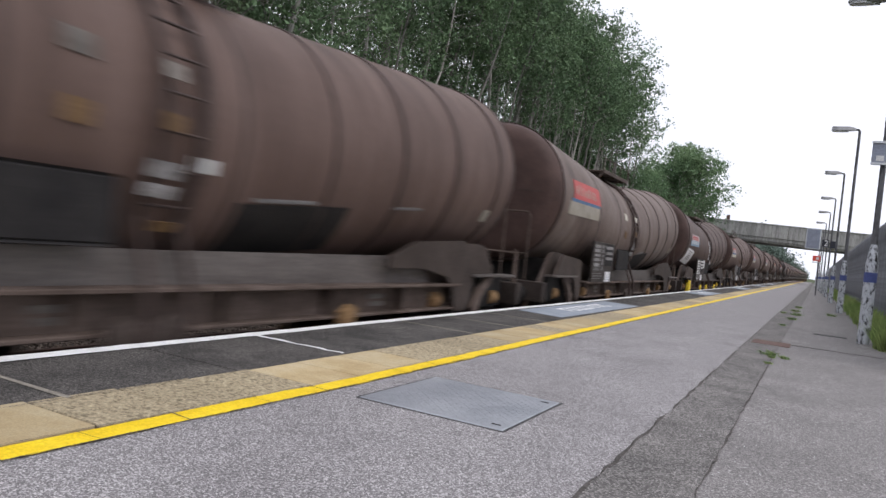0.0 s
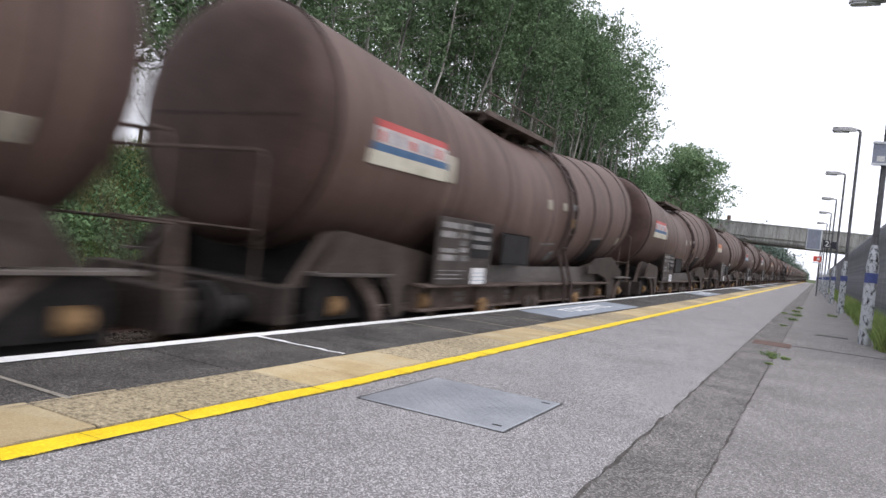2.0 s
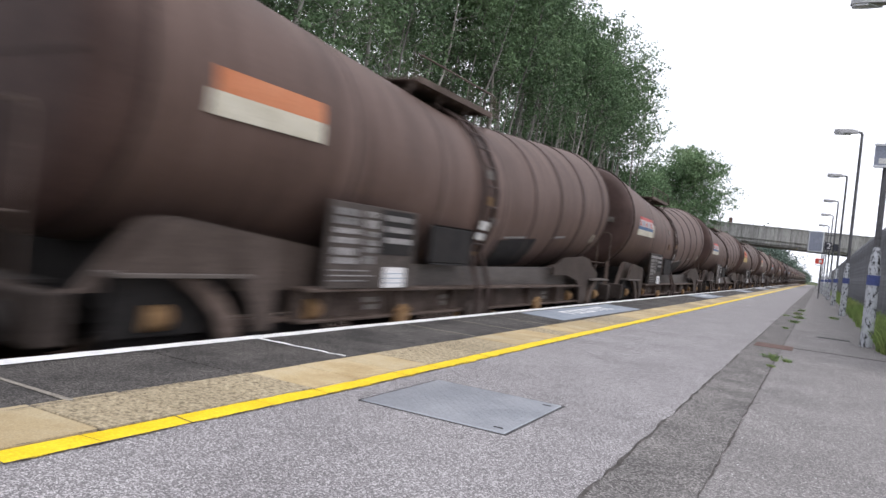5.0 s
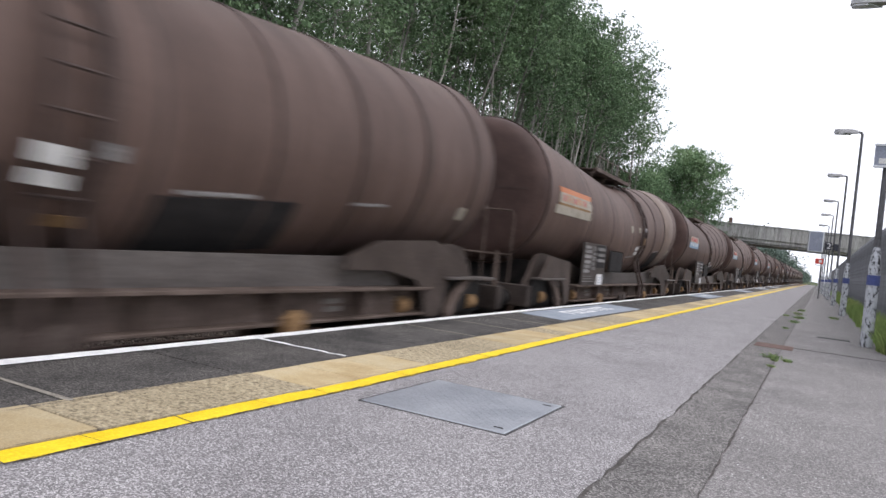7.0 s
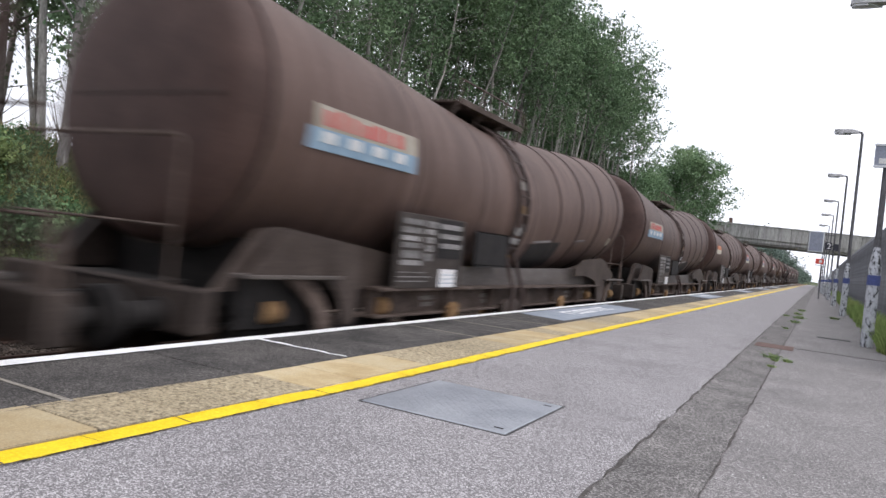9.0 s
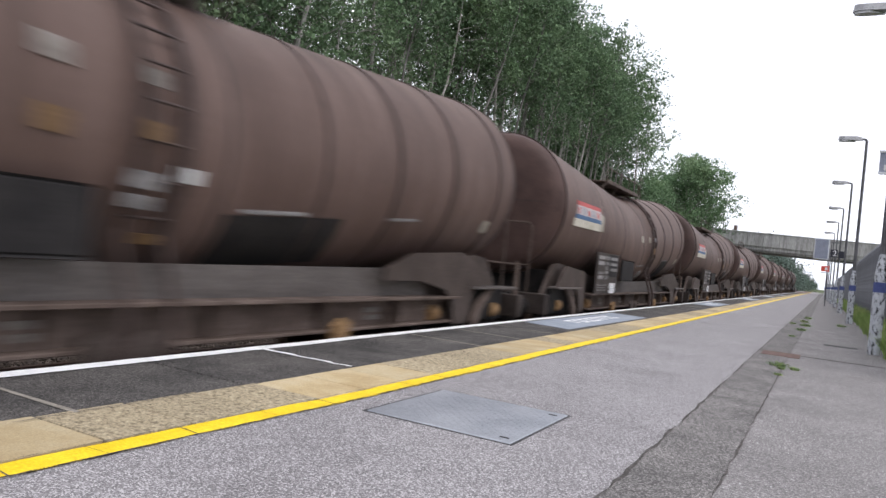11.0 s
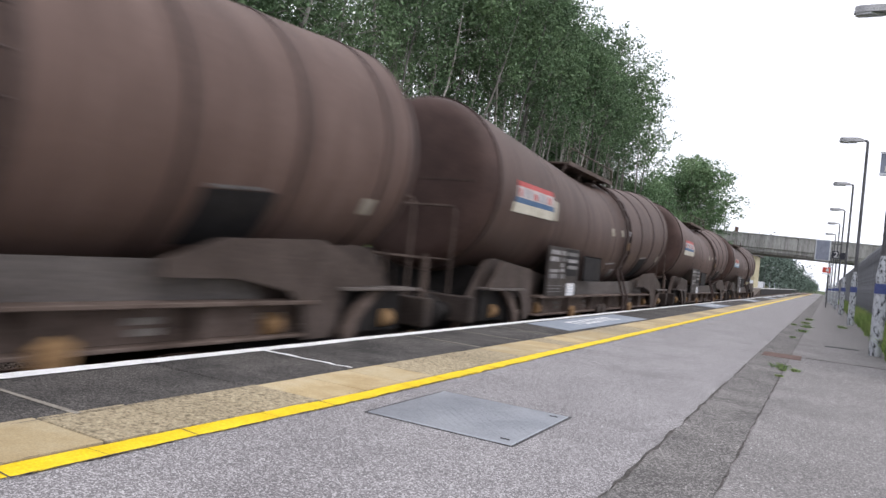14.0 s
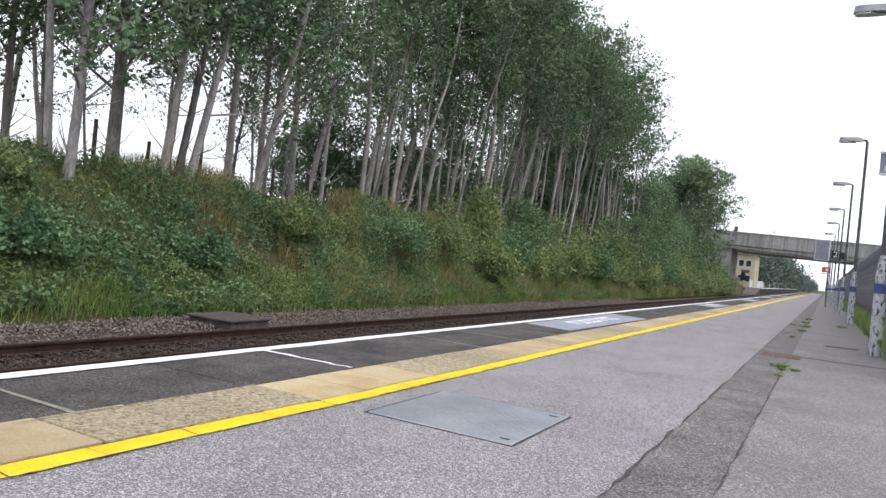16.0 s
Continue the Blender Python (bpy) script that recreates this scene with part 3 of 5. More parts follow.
def build_ballast_stones():
    """Loose stones on the shoulder and between the far rails."""
    rng = np.random.default_rng(3)
    n = 54000
    y = 3 + 45 * rng.uniform(0, 1, n) ** 1.5
    x = np.where(rng.uniform(0, 1, n) < 0.5, rng.uniform(-12.3, -9.9, n), rng.uniform(-9.9, -7.0, n))
    z = np.where(x > -10.1, -1.125, -1.16 + 0.12 * np.clip((-10.1 - x) / 0.6, 0, 1)) + rng.uniform(-0.01, 0.04, n)
    s = rng.uniform(0.013, 0.034, n)
    base = np.array([(1, 0, 0), (0, 1, 0), (-1, 0, 0), (0, -1, 0), (0, 0, 0.9), (0, 0, -0.6)])
    jit = rng.uniform(0.7, 1.3, (n, 6, 1))
    a = rng.uniform(0, 6.28, n)
    rot = np.stack([np.stack([np.cos(a), -np.sin(a), 0 * a], 1), np.stack([np.sin(a), np.cos(a), 0 * a], 1), np.stack([0 * a, 0 * a, 1 + 0 * a], 1)], 1)
    v = np.einsum("nij,nkj->nki", rot, base[None] * jit) * s[:, None, None] + np.stack([x, y, z], 1)[:, None, :]
    tri = np.array([(0, 1, 4), (1, 2, 4), (2, 3, 4), (3, 0, 4), (1, 0, 5), (2, 1, 5), (3, 2, 5), (0, 3, 5)])
    for keep, m, text in ((x < -9.85, M_STONE, "loose brown and grey ballast stones beside the rails"), (x >= -9.85, M_STONE_OILY, "oil-darkened ballast stones between the rails")):
        w = v[keep]
        f = (np.arange(len(w))[:, None, None] * 6 + tri[None]).reshape(-1, 3)
        tagged(new("ballast_stones", fast_mesh("ballast_stones", w.reshape(-1, 3), f, m)), text, "ballast", kind="stuff")


build_land()
PLATFORM = build_platform()
build_track(TRACK, "track_near", "running line with rusty rails beside the platform")
build_track(FAR_TRACK, "track_far", "second running line with rusty rails on concrete sleepers")


def build_lid():
    t = thing("cable_trough_lid", "flat grey concrete cable pit lid in the ballast", "concrete lid", at=pose(-10.85, 11.1, -1.06, 0, 0, 4))
    part("pit_wall", Shape().box(-0.55, 0.55, -0.58, 0.58, -0.08, 0.14, 0.01), M_LID, t)
    part("lid", Shape().box(-0.60, 0.60, -0.64, 0.64, 0.14, 0.19, 0.012), M_LID, t, "grey slab lid")


build_lid()


# ---- tank wagons ----
PITCH, SPEED = 14.1, 24.42
TC_R = 1.27               # barrel radius


def axis_z(y):
    """Height of the barrel's axis above the platform: it sags towards the middle."""
    return 1.50 + 0.074 * (math.sqrt((y + 5.8) ** 2 + 0.3) - 0.55)


def wrap(y0, y1, a0, a1, r, steps=5):
    """A thin curved panel on the tank's near side, angles in degrees above the axis' level."""
    s = Shape()
    v = []
    for i in range(steps + 1):
        a = radians(a0 + (a1 - a0) * i / steps)
        for rr in (r - 0.01, r):
            for y in (y0, y1):
                v.append((rr * math.cos(a), y, axis_z(y) + rr * math.sin(a)))
    f = []
    for i in range(steps):
        b, c = 4 * i, 4 * i + 4
        f += [(b + 2, b + 3, c + 3, c + 2), (b, c, c + 1, b + 1), (b, b + 2, c + 2, c), (b + 1, c + 1, c + 3, b + 3)]
    f += [(0, 1, 3, 2), (4 * steps, 4 * steps + 2, 4 * steps + 3, 4 * steps + 1)]
    return s.add(v, f)


def level_wrap(y0, y1, z0, z1, r):
    """A thin curved panel between two heights, level although the barrel sags under it."""
    s = Shape()
    v, f = [], []
    for y in (y0, (y0 + y1) / 2, y1):
        for k in range(4):
            a = math.asin(max(-1.0, min(1.0, (z0 + (z1 - z0) * k / 3 - axis_z(y)) / TC_R)))
            for rr in (r - 0.01, r):
                v.append((rr * math.cos(a), y, axis_z(y) + rr * math.sin(a)))
    for i in range(2):
        for k in range(3):
            b = 8 * i + 2 * k
            f += [(b + 1, b + 9, b + 11, b + 3), (b, b + 2, b + 10, b + 8)]
        f += [(8 * i, 8 * i + 8, 8 * i + 9, 8 * i + 1), (8 * i + 6, 8 * i + 7, 8 * i + 15, 8 * i + 14)]
    for k in range(3):
        f += [(2 * k, 2 * k + 1, 2 * k + 3, 2 * k + 2), (16 + 2 * k, 18 + 2 * k, 19 + 2 * k, 17 + 2 * k)]
    return s.add(v, f)


def tank_wagon(style, aft):
    """A bogie tank wagon; y runs from its leading end (-12.8) to the rear end of its barrel (0) and the rear buffers. aft: the build with its ladder behind the middle."""
    labels = {"red": "grimy brown tank wagon with red, white and blue panel",
              "sky": "grimy brown tank wagon with faded red and pale blue panel",
              "gold": "rusty brown tank wagon with faded orange and gold panel",
              "dusty": "dusty grey-brown tank wagon with red and cream panel",
              "small": "grimy brown bogie tank wagon with a small worn panel",
              "patched": "rusty brown tank wagon with a pale dusty rear band",
              "fresh": "brown tank wagon with clean white placards and yellow fittings"}
    w = thing("tank_wagon", labels[style], "tank wagon", "tank wagons of the freight train")
    r, z = TC_R, axis_z(-5.8)
    Y0, Y1 = -11.57, 0.11
    prof = [(Y0, r - 0.015), (Y0 + 0.02, r)] + [(Y0 + 0.6 * i, r) for i in range(1, 20)] + [(Y1 - 0.02, r), (Y1, r - 0.015)]
    tank = part("tank_barrel", Shape().lathe_y(prof, 0, axis_z, 64), M_TANK_DUSTY if style == "dusty" else M_TANK, w, "grimy brown steel barrel that sags to its middle")
    for s, ye in ((-1, Y0), (1, Y1)):
        ze = axis_z(ye)
        dp, ex = (0.30, 0.15) if s < 0 else (0.48, 0.36)
        pr = [(ye, r - 0.016)] + [(ye + s * dp * math.sin(a), (r - 0.016) * math.cos(a) ** ex) for a in [radians(q) for q in (8, 16, 26, 36, 48, 60, 70, 78, 84, 88)]]
        part("tank_end", Shape().lathe_y(pr, 0, ze, 48), M_TANKEND, w, "grimy dished tank end, shade put into its darker brown")
        part("end_weld", Shape().box(-1.0, 1.0, min(ye + s * dp - 0.006, ye + s * dp + 0.002), max(ye + s * dp - 0.006, ye + s * dp + 0.002), ze + 0.02, ze + 0.036), M_RIB, tank)
        part("end_seam", Shape().lathe_y([(ye - 0.02, r + 0.001), (ye - 0.02, r + 0.006), (ye + 0.02, r + 0.006), (ye + 0.02, r + 0.001)], 0, ze, 64), M_RIB, tank)
    for y in (-5.35, -4.16, -2.92, -1.67, -0.35, -7.3, -9.1):
        h = 0.014 if y > -5 else 0.004
        part("tank_band", Shape().lathe_y([(y - 0.032, r), (y - 0.025, r + h), (y + 0.025, r + h), (y + 0.032, r)], 0, axis_z, 64), M_RIB, tank)
    # long beams and end beams
    for sx in (-1, 1):
        x = sx * 1.22
        s = Shape()
        xw = x - sx * 0.10
        s.box(xw - 0.02, xw + 0.02, -9.75, -1.35, 0.04, 0.33)
        s.box(x - 0.10, x + 0.10, -9.75, -1.35, 0.315, 0.35, 0.006)
        s.box(x - 0.10, x + 0.06, -9.75, -1.35, 0.02, 0.05, 0.006)
        sb = part("solebar", s, M_FRAME, w, "long dirty steel side beam")
        for i in range(7):
            y = -9.4 + i * 1.35
            part("stiffener", Shape().box(min(xw + sx * 0.022, x + sx * 0.03), max(xw + sx * 0.022, x + sx * 0.03), y, y + 0.03, 0.045, 0.32), M_FRAME, sb)
        for y in (-8.6, -6.9, -3.2, -1.9):
            pl = Shape().box(xw + sx * 0.026 - 0.005, xw + sx * 0.026 + 0.005, y, y + 0.30, 0.18, 0.23)
            pl.box(xw + sx * 0.026 - 0.005, xw + sx * 0.026 + 0.005, y + 0.04, y + 0.30, 0.10, 0.15)
            part("label_plate", pl, M_PLATE, sb, "faded pale plate")
        # lower tank skirt
        part("tank_cradle", Shape().prism([(-9.0, 0.345), (-1.9, 0.345), (-2.1, 0.66), (-6.0, 0.60), (-8.6, 0.60)], x - sx * 0.12, x - sx * 0.08), M_CRADLE, w, "sloping grey cradle plate under the barrel")
        # saddles over the bogies
        for mir in (0, 1):
            o = [(-11.95, 0.31), (-11.8, 0.34), (-11.4, 0.80), (-11.3, 0.85), (-11.05, 0.88), (-9.6, 0.74), (-8.9, 0.66), (-8.6, 0.60), (-8.6, 0.31)]
            if mir:
                o = [(-11.5 - y, zz) for y, zz in o]
            part("saddle", Shape().prism(o, x - sx * 0.22, x - sx * 0.14), M_SADDLE, w, "grey pressed saddle plate over the bogie")
            # plate with a leg down over the beam, a shelf and a curved arm
            leg = [(-11.72, 0.44), (-11.31, 0.85), (-10.2, 0.77), (-10.14, 0.42), (-10.14, 0.06), (-10.2, 0.0), (-10.36, 0.0), (-10.42, 0.22), (-10.55, 0.38), (-10.75, 0.45)]
            arm = [(-11.2, 0.44), (-10.95, 0.44), (-10.7, 0.28), (-10.52, 0.02), (-10.56, -0.07), (-10.70, -0.06), (-10.78, 0.14), (-10.98, 0.30)]
            e0, e1 = -11.75, -10.5
            if mir:
                leg = [(-3.05, 0.66), (-2.5, 0.84), (-1.3, 0.90), (-0.35, 0.60), (-0.35, 0.49), (-0.92, 0.46), (-1.0, 0.10), (-1.08, 0.0), (-1.42, 0.0), (-1.5, 0.25), (-1.7, 0.43), (-2.3, 0.53), (-3.05, 0.53)]
                arm = [(-11.4 - y, zz) for y, zz in arm]
                e0, e1 = -1.0, 0.42
            bk = part("saddle_leg", Shape().prism(leg, x + sx * 0.03, x + sx * 0.075), M_SADDLE, w, "broad grey saddle plate with a leg")
            part("bracket_shelf", Shape().box(min(x - sx * 0.08, x + sx * 0.13), max(x - sx * 0.08, x + sx * 0.13), e0, e1, 0.44, 0.472, 0.005), M_BRACKET, bk)
            # added dark sheet standing in for shade in the opening behind the bracket
            part("bracket_shade_sheet", Shape().box(x - 0.06 - 0.08 * sx, x + 0.02 - 0.08 * sx, e0 + 0.1, e1 - 0.1, 0.0, 0.43), M_SOOT_SHADE, bk, "dark sheet added as shade behind the bracket")
            part("spring_arm", Shape().prism(arm, x + sx * 0.01, x + sx * 0.07), M_FRAME, w, "rusty curved spring arm")
            if mir:
                for xs in (x - sx * 0.06, x - sx * 0.62):
                    part("stanchion", Shape().tube([(xs, 0.80, 0.33), (xs, 0.80, 0.86)], 0.028, 8), M_FRAME, w)
    for y0, y1, s in ((-12.2, -12.0, -1), (0.72, 0.92, 1)):
        hb = part("end_beam", Shape().box(-1.27, 1.27, y0, y1, 0.0, 0.34, 0.012), M_ENDBEAM, w, "heavy dirty end beam")
        part("drawhook", Shape().box(-0.06, 0.06, min(y0, y0 + s * 0.3), max(y1, y1 + s * 0.3), 0.08, 0.2, 0.02), M_SOOT_SHADE, w)
        for sx in (-0.87, 0.87):
            base = y0 if s < 0 else y1
            bf = Shape()
            bf.lathe_y([(base, 0.13), (base + s * 0.06, 0.135), (base + s * 0.065, 0.105), (base + s * 0.29, 0.10), (base + s * 0.30, 0.07), (base + s * 0.42, 0.07)], sx, 0.12, 20)
            bu = part("buffer", bf, M_SOOT_SHADE, w, "greasy black buffer")
            part("buffer_head", Shape().lathe_y([(base + s * 0.41, 0.22), (base + s * 0.44, 0.235), (base + s * 0.465, 0.225), (base + s * 0.48, 0.12)], sx, 0.12, 24), M_SOOT_SHADE, bu)
        # end platform and guard rails
        part("end_deck", Shape().box(-0.5, 0.5, min(y0, y0 - s * 0.4), max(y1, y1 - s * 0.4), 0.31, 0.335), M_SOOT_SHADE, w, "black end deck")
        yr = y0 + 0.05 if s < 0 else y1 - 0.05
        rl = Shape()
        rl.tube([(-1.15, yr, 0.33), (-1.15, yr, 1.46), (-1.10, yr, 1.52), (0.85, yr, 1.52), (0.9, yr, 1.46), (0.9, yr, 0.33)], 0.017, 8)
        rl.tube([(-1.15, yr, 0.80), (0.9, yr, 0.80)], 0.013, 8)
        part("end_rail", rl, M_FRAME, w, "thin steel end guard rail")
        if s > 0:
            part("end_ladder", Shape().tube([(0.72, yr, 0.33), (0.72, yr - s * 0.05, 0.8), (1.18, yr - s * 0.05, 0.8), (1.18, yr, 0.33)], 0.016, 6), M_FRAME, w)
    if style == "red" and not aft:
        holder = part("end_plate", Shape().box(0.62, 0.86, -11.92, -11.905, 1.80, 1.92, 0.004), M_PLATE, w, "small grubby plate on the tank end")
        part("plate_stay", Shape().box(0.72, 0.76, -11.905, -11.8, 1.84, 1.88), M_ENDBEAM, holder)
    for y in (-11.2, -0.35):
        part("saddle_cross_plate", Shape().prism_z([(-1.08, y), (1.08, y), (1.08, y + 0.03), (-1.08, y + 0.03)], 0.1, 0.74), M_SOOT_SHADE, w, "black cross plate under the barrel's end")
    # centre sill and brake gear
    part("centre_sill", Shape().box(-0.22, 0.22, -12.0, 0.75, -0.05, 0.2), M_SOOT_SHADE, w, "sooty centre sill")
    part("air_reservoir", Shape().lathe_y([(-7.9, 0.16), (-7.85, 0.2), (-6.7, 0.2), (-6.65, 0.16)], 0.6, -0.02, 20), M_SOOT_SHADE, w, "black air reservoir")
    fit = M_YFIT if style == "fresh" else M_RUSTFIT
    for i, y in enumerate((-8.2, -6.5, -6.15, -3.95)):
        g = Shape().prism([(y, -0.2), (y + 0.2, -0.2), (y + 0.26, 0.12), (y + 0.14, 0.17), (y, 0.1)], 1.30, 1.35)
        part("brake_hanger", g, fit if i in (0, 3) or style == "fresh" else M_SADDLE, w, "rusty brake hanger" if style != "fresh" else "yellow painted hanger")
    if style == "fresh":
        part("spring_guard", Shape().box(1.20, 1.345, -10.98, -10.68, -0.06, 0.36, 0.03), M_YFIT, w, "yellow painted bogie spring guard")
    for y in (-6.0, -5.55):
        part("step_stirrup", Shape().tube([(1.28, y, 0.0), (1.30, y, -0.25), (1.30, y + 0.3, -0.25), (1.28, y + 0.3, 0.0)], 0.018, 6), M_SOOT_SHADE, w)
    part("foot_valve", Shape().lathe_y([(-5.9, 0.10), (-5.88, 0.16), (-5.6, 0.16), (-5.58, 0.10)], 0.95, 0.15, 16), M_SOOT_SHADE, w, "sooty discharge valve")
    # bogies; their near-black also holds the shade under the flange
    for yc in (-10.35, -0.85):
        bg = part("bogie", Shape().box(-0.9, 0.9, yc - 0.22, yc + 0.22, -0.42, -0.05, 0.03), M_SOOT_SHADE, w, "sooty cast steel bogie, darkened for the shade under the wagon")
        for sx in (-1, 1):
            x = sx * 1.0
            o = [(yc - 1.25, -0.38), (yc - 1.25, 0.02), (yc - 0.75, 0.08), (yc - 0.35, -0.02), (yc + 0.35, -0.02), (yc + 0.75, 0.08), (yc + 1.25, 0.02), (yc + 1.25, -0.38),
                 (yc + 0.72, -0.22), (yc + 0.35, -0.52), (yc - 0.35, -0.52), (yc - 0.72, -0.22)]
            part("side_frame", Shape().prism(o, x - 0.06, x + 0.06), M_SOOT_SHADE, bg)
            for ya in (yc - 0.9, yc + 0.9):
                part("axle_box", Shape().box(x + sx * 0.06 - 0.07, x + sx * 0.06 + 0.09, ya - 0.15, ya + 0.15, -0.60, -0.30, 0.03), M_RUSTFIT, bg)
                part("spring_pot", Shape().lathe_y([(ya - 0.11, 0.08), (ya - 0.09, 0.105), (ya + 0.09, 0.105), (ya + 0.11, 0.08)], x + sx * 0.13, 0.13, 14), M_RUSTFIT if yc < -5 else fit, bg, "rust-orange spring pot")
                part("wheel", Shape().lathe_y([(-0.065, 0.40), (-0.06, 0.46), (0.04, 0.46), (0.045, 0.49), (0.065, 0.49)], 0, 0, 28), M_WHEEL, bg, "brake-dusted steel wheel").matrix_basis = pose(sx * 0.745, ya, -0.49, 0, 0, -90 * sx)
            part("spring_bar", Shape().box(x + sx * 0.03, x + sx * 0.12, yc - 1.15, yc + 1.15, 0.02, 0.07, 0.01), M_FRAME, bg)
    # top walkway, hatch and rails
    wa, wb = -7.3, -4.3 if aft else -5.0
    tw = part("top_walkway", Shape().box(-0.72, 0.72, wa, wb, z + r + 0.09, z + r + 0.115, 0.006), M_FRAME, w, "rusty grating walkway on top of the barrel")
    for sx in (-0.72, 0.72):
        for i in range(4):
            y = wa + (wb - wa) * i / 3
            part("rail_post", Shape().tube([(sx, y, z + r + 0.1), (sx, y, z + r + 0.40)], 0.011, 6), M_FRAME, tw)
            part("walkway_strut", Shape().tube([(sx * 0.8, y, z + r - 0.12), (sx, y, z + r + 0.09)], 0.02, 6), M_FRAME, tw)
        part("hand_rail", Shape().tube([(sx, wa, z + r + 0.40), (sx, wb, z + r + 0.40), (sx * 1.05, wb + 0.2, z + r + 0.05)], 0.013, 6), M_FRAME, tw)
        part("walkway_edge", Shape().box(sx - 0.02, sx + 0.02, wa, wb, z + r + 0.06, z + r + 0.14), M_FRAME, tw)
    for i in range(3):
        y = wa + 0.3 + (wb - wa - 0.6) * i / 2
        part("walkway_bearer", Shape().box(-0.7, 0.7, y - 0.03, y + 0.03, z + r + 0.04, z + r + 0.088), M_FRAME, tw)
    hat = Shape()
    hat.tube([(0, -5.1, z + r - 0.05), (0, -5.1, z + r + 0.18)], 0.32, 20)
    hat.tube([(0, -5.1, z + r + 0.18), (0, -5.1, z + r + 0.24)], [0.36, 0.30], 20)
    part("hatch", hat, M_FRAME, w, "rusty manhole hatch")
    # side ladder
    yl = -4.45 if aft else -6.03
    ld = Shape()
    for y in (yl - 0.18, yl + 0.18):
        ld.tube([((r + 0.07) * math.cos(a), y, axis_z(yl) + (r + 0.07) * math.sin(a)) for a in [radians(q) for q in (72, 55, 38, 20, 5, -12, -30)]] + [(1.36, y, 0.3), (1.36, y, -0.2)], 0.028, 6)
    lad = part("ladder", ld, M_RIB, w, "dark steel side ladder")
    for i in range(9):
        a = radians(66 - i * 11.5)
        x, zz = (r + 0.07) * math.cos(a), axis_z(yl) + (r + 0.07) * math.sin(a)
        part("rung", Shape().tube([(x, yl - 0.18, zz), (x, yl + 0.18, zz)], 0.014, 5), M_RIB, lad)
    part("ladder_strap", wrap(yl + 0.20, yl + 0.32, -62, 72, r + 0.012, steps=12), M_RIB, tank, "dark strap beside the ladder")
    # data board: brown-grey sheet, columns of pale rows, a black panel with three bars and a white plate
    yb = -7.58 if style == "fresh" else -7.95
    bd = part("data_board", Shape().box(1.30, 1.33, -9.54, yb, 0.35, 1.18, 0.004), M_BOARD, w, "grimy data board with pale rows")
    q = random.Random(4 + len(style) + 3 * aft)
    ink = M_LWHITE if style == "fresh" else M_BAR
    for y0, y1, low in ((-9.47, -9.0, 0.62), (-8.94, -8.7, 0.66)):
        zz = 1.12
        while zz > low:
            h = q.uniform(0.05, 0.085)
            if q.random() < 0.9:
                part("writing_bar", Shape().box(1.331, 1.337, y0 + q.uniform(0, 0.03), y1 - q.uniform(0, 0.10), zz - h, zz), ink, bd)
            zz -= h + q.uniform(0.02, 0.045)
    for i in range(3):
        part("writing_bar", Shape().box(1.331, 1.336, -9.48, -8.72 - q.uniform(0, 0.25), 0.42 + i * 0.05, 0.432 + i * 0.05), ink, bd)
    blk = part("black_panel", Shape().box(1.331, 1.336, -8.66, -8.02, 0.70, 1.16), M_BLACKP, bd, "black panel with three pale bars")
    for i in range(3):
        part("writing_bar", Shape().box(1.3365, 1.342, -8.62 + 0.02 * i, -8.06, 1.05 - i * 0.115, 1.11 - i * 0.115), ink, blk)
    pl = part("white_plate", Shape().box(1.331, 1.338, -8.53, -8.12, 0.355, 0.57), M_BARCLEAN, bd, "white plate with faint lines")
    for i in range(3):
        part("writing_bar", Shape().box(1.3385, 1.341, -8.50, -8.15, 0.40 + i * 0.05, 0.408 + i * 0.05), M_LSKY, pl)
    if style == "fresh":
        part("white_label", Shape().box(1.331, 1.337, -7.98, -7.64, 0.84, 1.15), M_LWHITE, bd, "white label sheet")
    part("dark_panel", Shape().box(1.30, 1.325, -7.58, -6.5, 0.62, 1.09, 0.03), M_BLACKP, w, "black side box")
    if aft:
        part("dark_panel", wrap(-2.65, -1.85, -48, -23, r + 0.014), M_BLACKP, w, "dark square patch on the barrel")
    else:
        part("dark_panel", wrap(-5.25, -3.75, -48, -23.5, r + 0.014), M_BLACKP if style in ("gold", "small", "dusty") else M_SOOT_SHADE, w, "black patch on the barrel")
    # panel in the operator's colours, as plain shapes; it sits level on the sagging barrel
    y0, y1 = -11.1, -9.25
    rr = r + 0.014
    if style in ("gold", "dusty"):
        bands = [(1.90, 2.24, M_LRED if style == "dusty" else M_LORANGE, y0 + 0.1, y1 + 0.1), (1.84, 1.90, M_LBLUE if style == "dusty" else M_RUSTFIT, y0, y1),
                 (1.60, 1.84, M_LGRUBBY if style == "dusty" else M_LGOLD, y0 - 0.1, y1)]
    elif style == "small":
        bands = [(1.84, 2.02, M_LORANGE, -11.0, -9.7), (1.66, 1.84, M_LCREAM, -11.05, -9.7)]
    elif style in ("sky", "fresh"):
        bands = [(1.80, 2.01, M_LGRUBBY if style == "sky" else M_LPINK, y0 + 0.06, y1), (1.61, 1.80, M_LSKY, y0 - 0.01, y1)]
    elif style == "patched":
        bands = [(1.97, 2.06, M_LORANGE, y0, y1 + 0.05), (1.79, 1.97, M_LGRUBBY, y0, y1), (1.75, 1.79, M_RUSTFIT, y0, y1), (1.60, 1.75, M_LGRUBBY, y0 - 0.12, y1)]
    else:
        bands = [(1.975, 2.05, M_LRED, y0 + 0.13, y1 - 0.17), (1.81, 1.975, M_LPINK, y0 + 0.11, y1 - 0.17), (1.73, 1.81, M_LBLUE, y0 + 0.08, y1 - 0.17), (1.59, 1.73, M_LCREAM, y0 + 0.03, y1 - 0.17)]
    pn = None
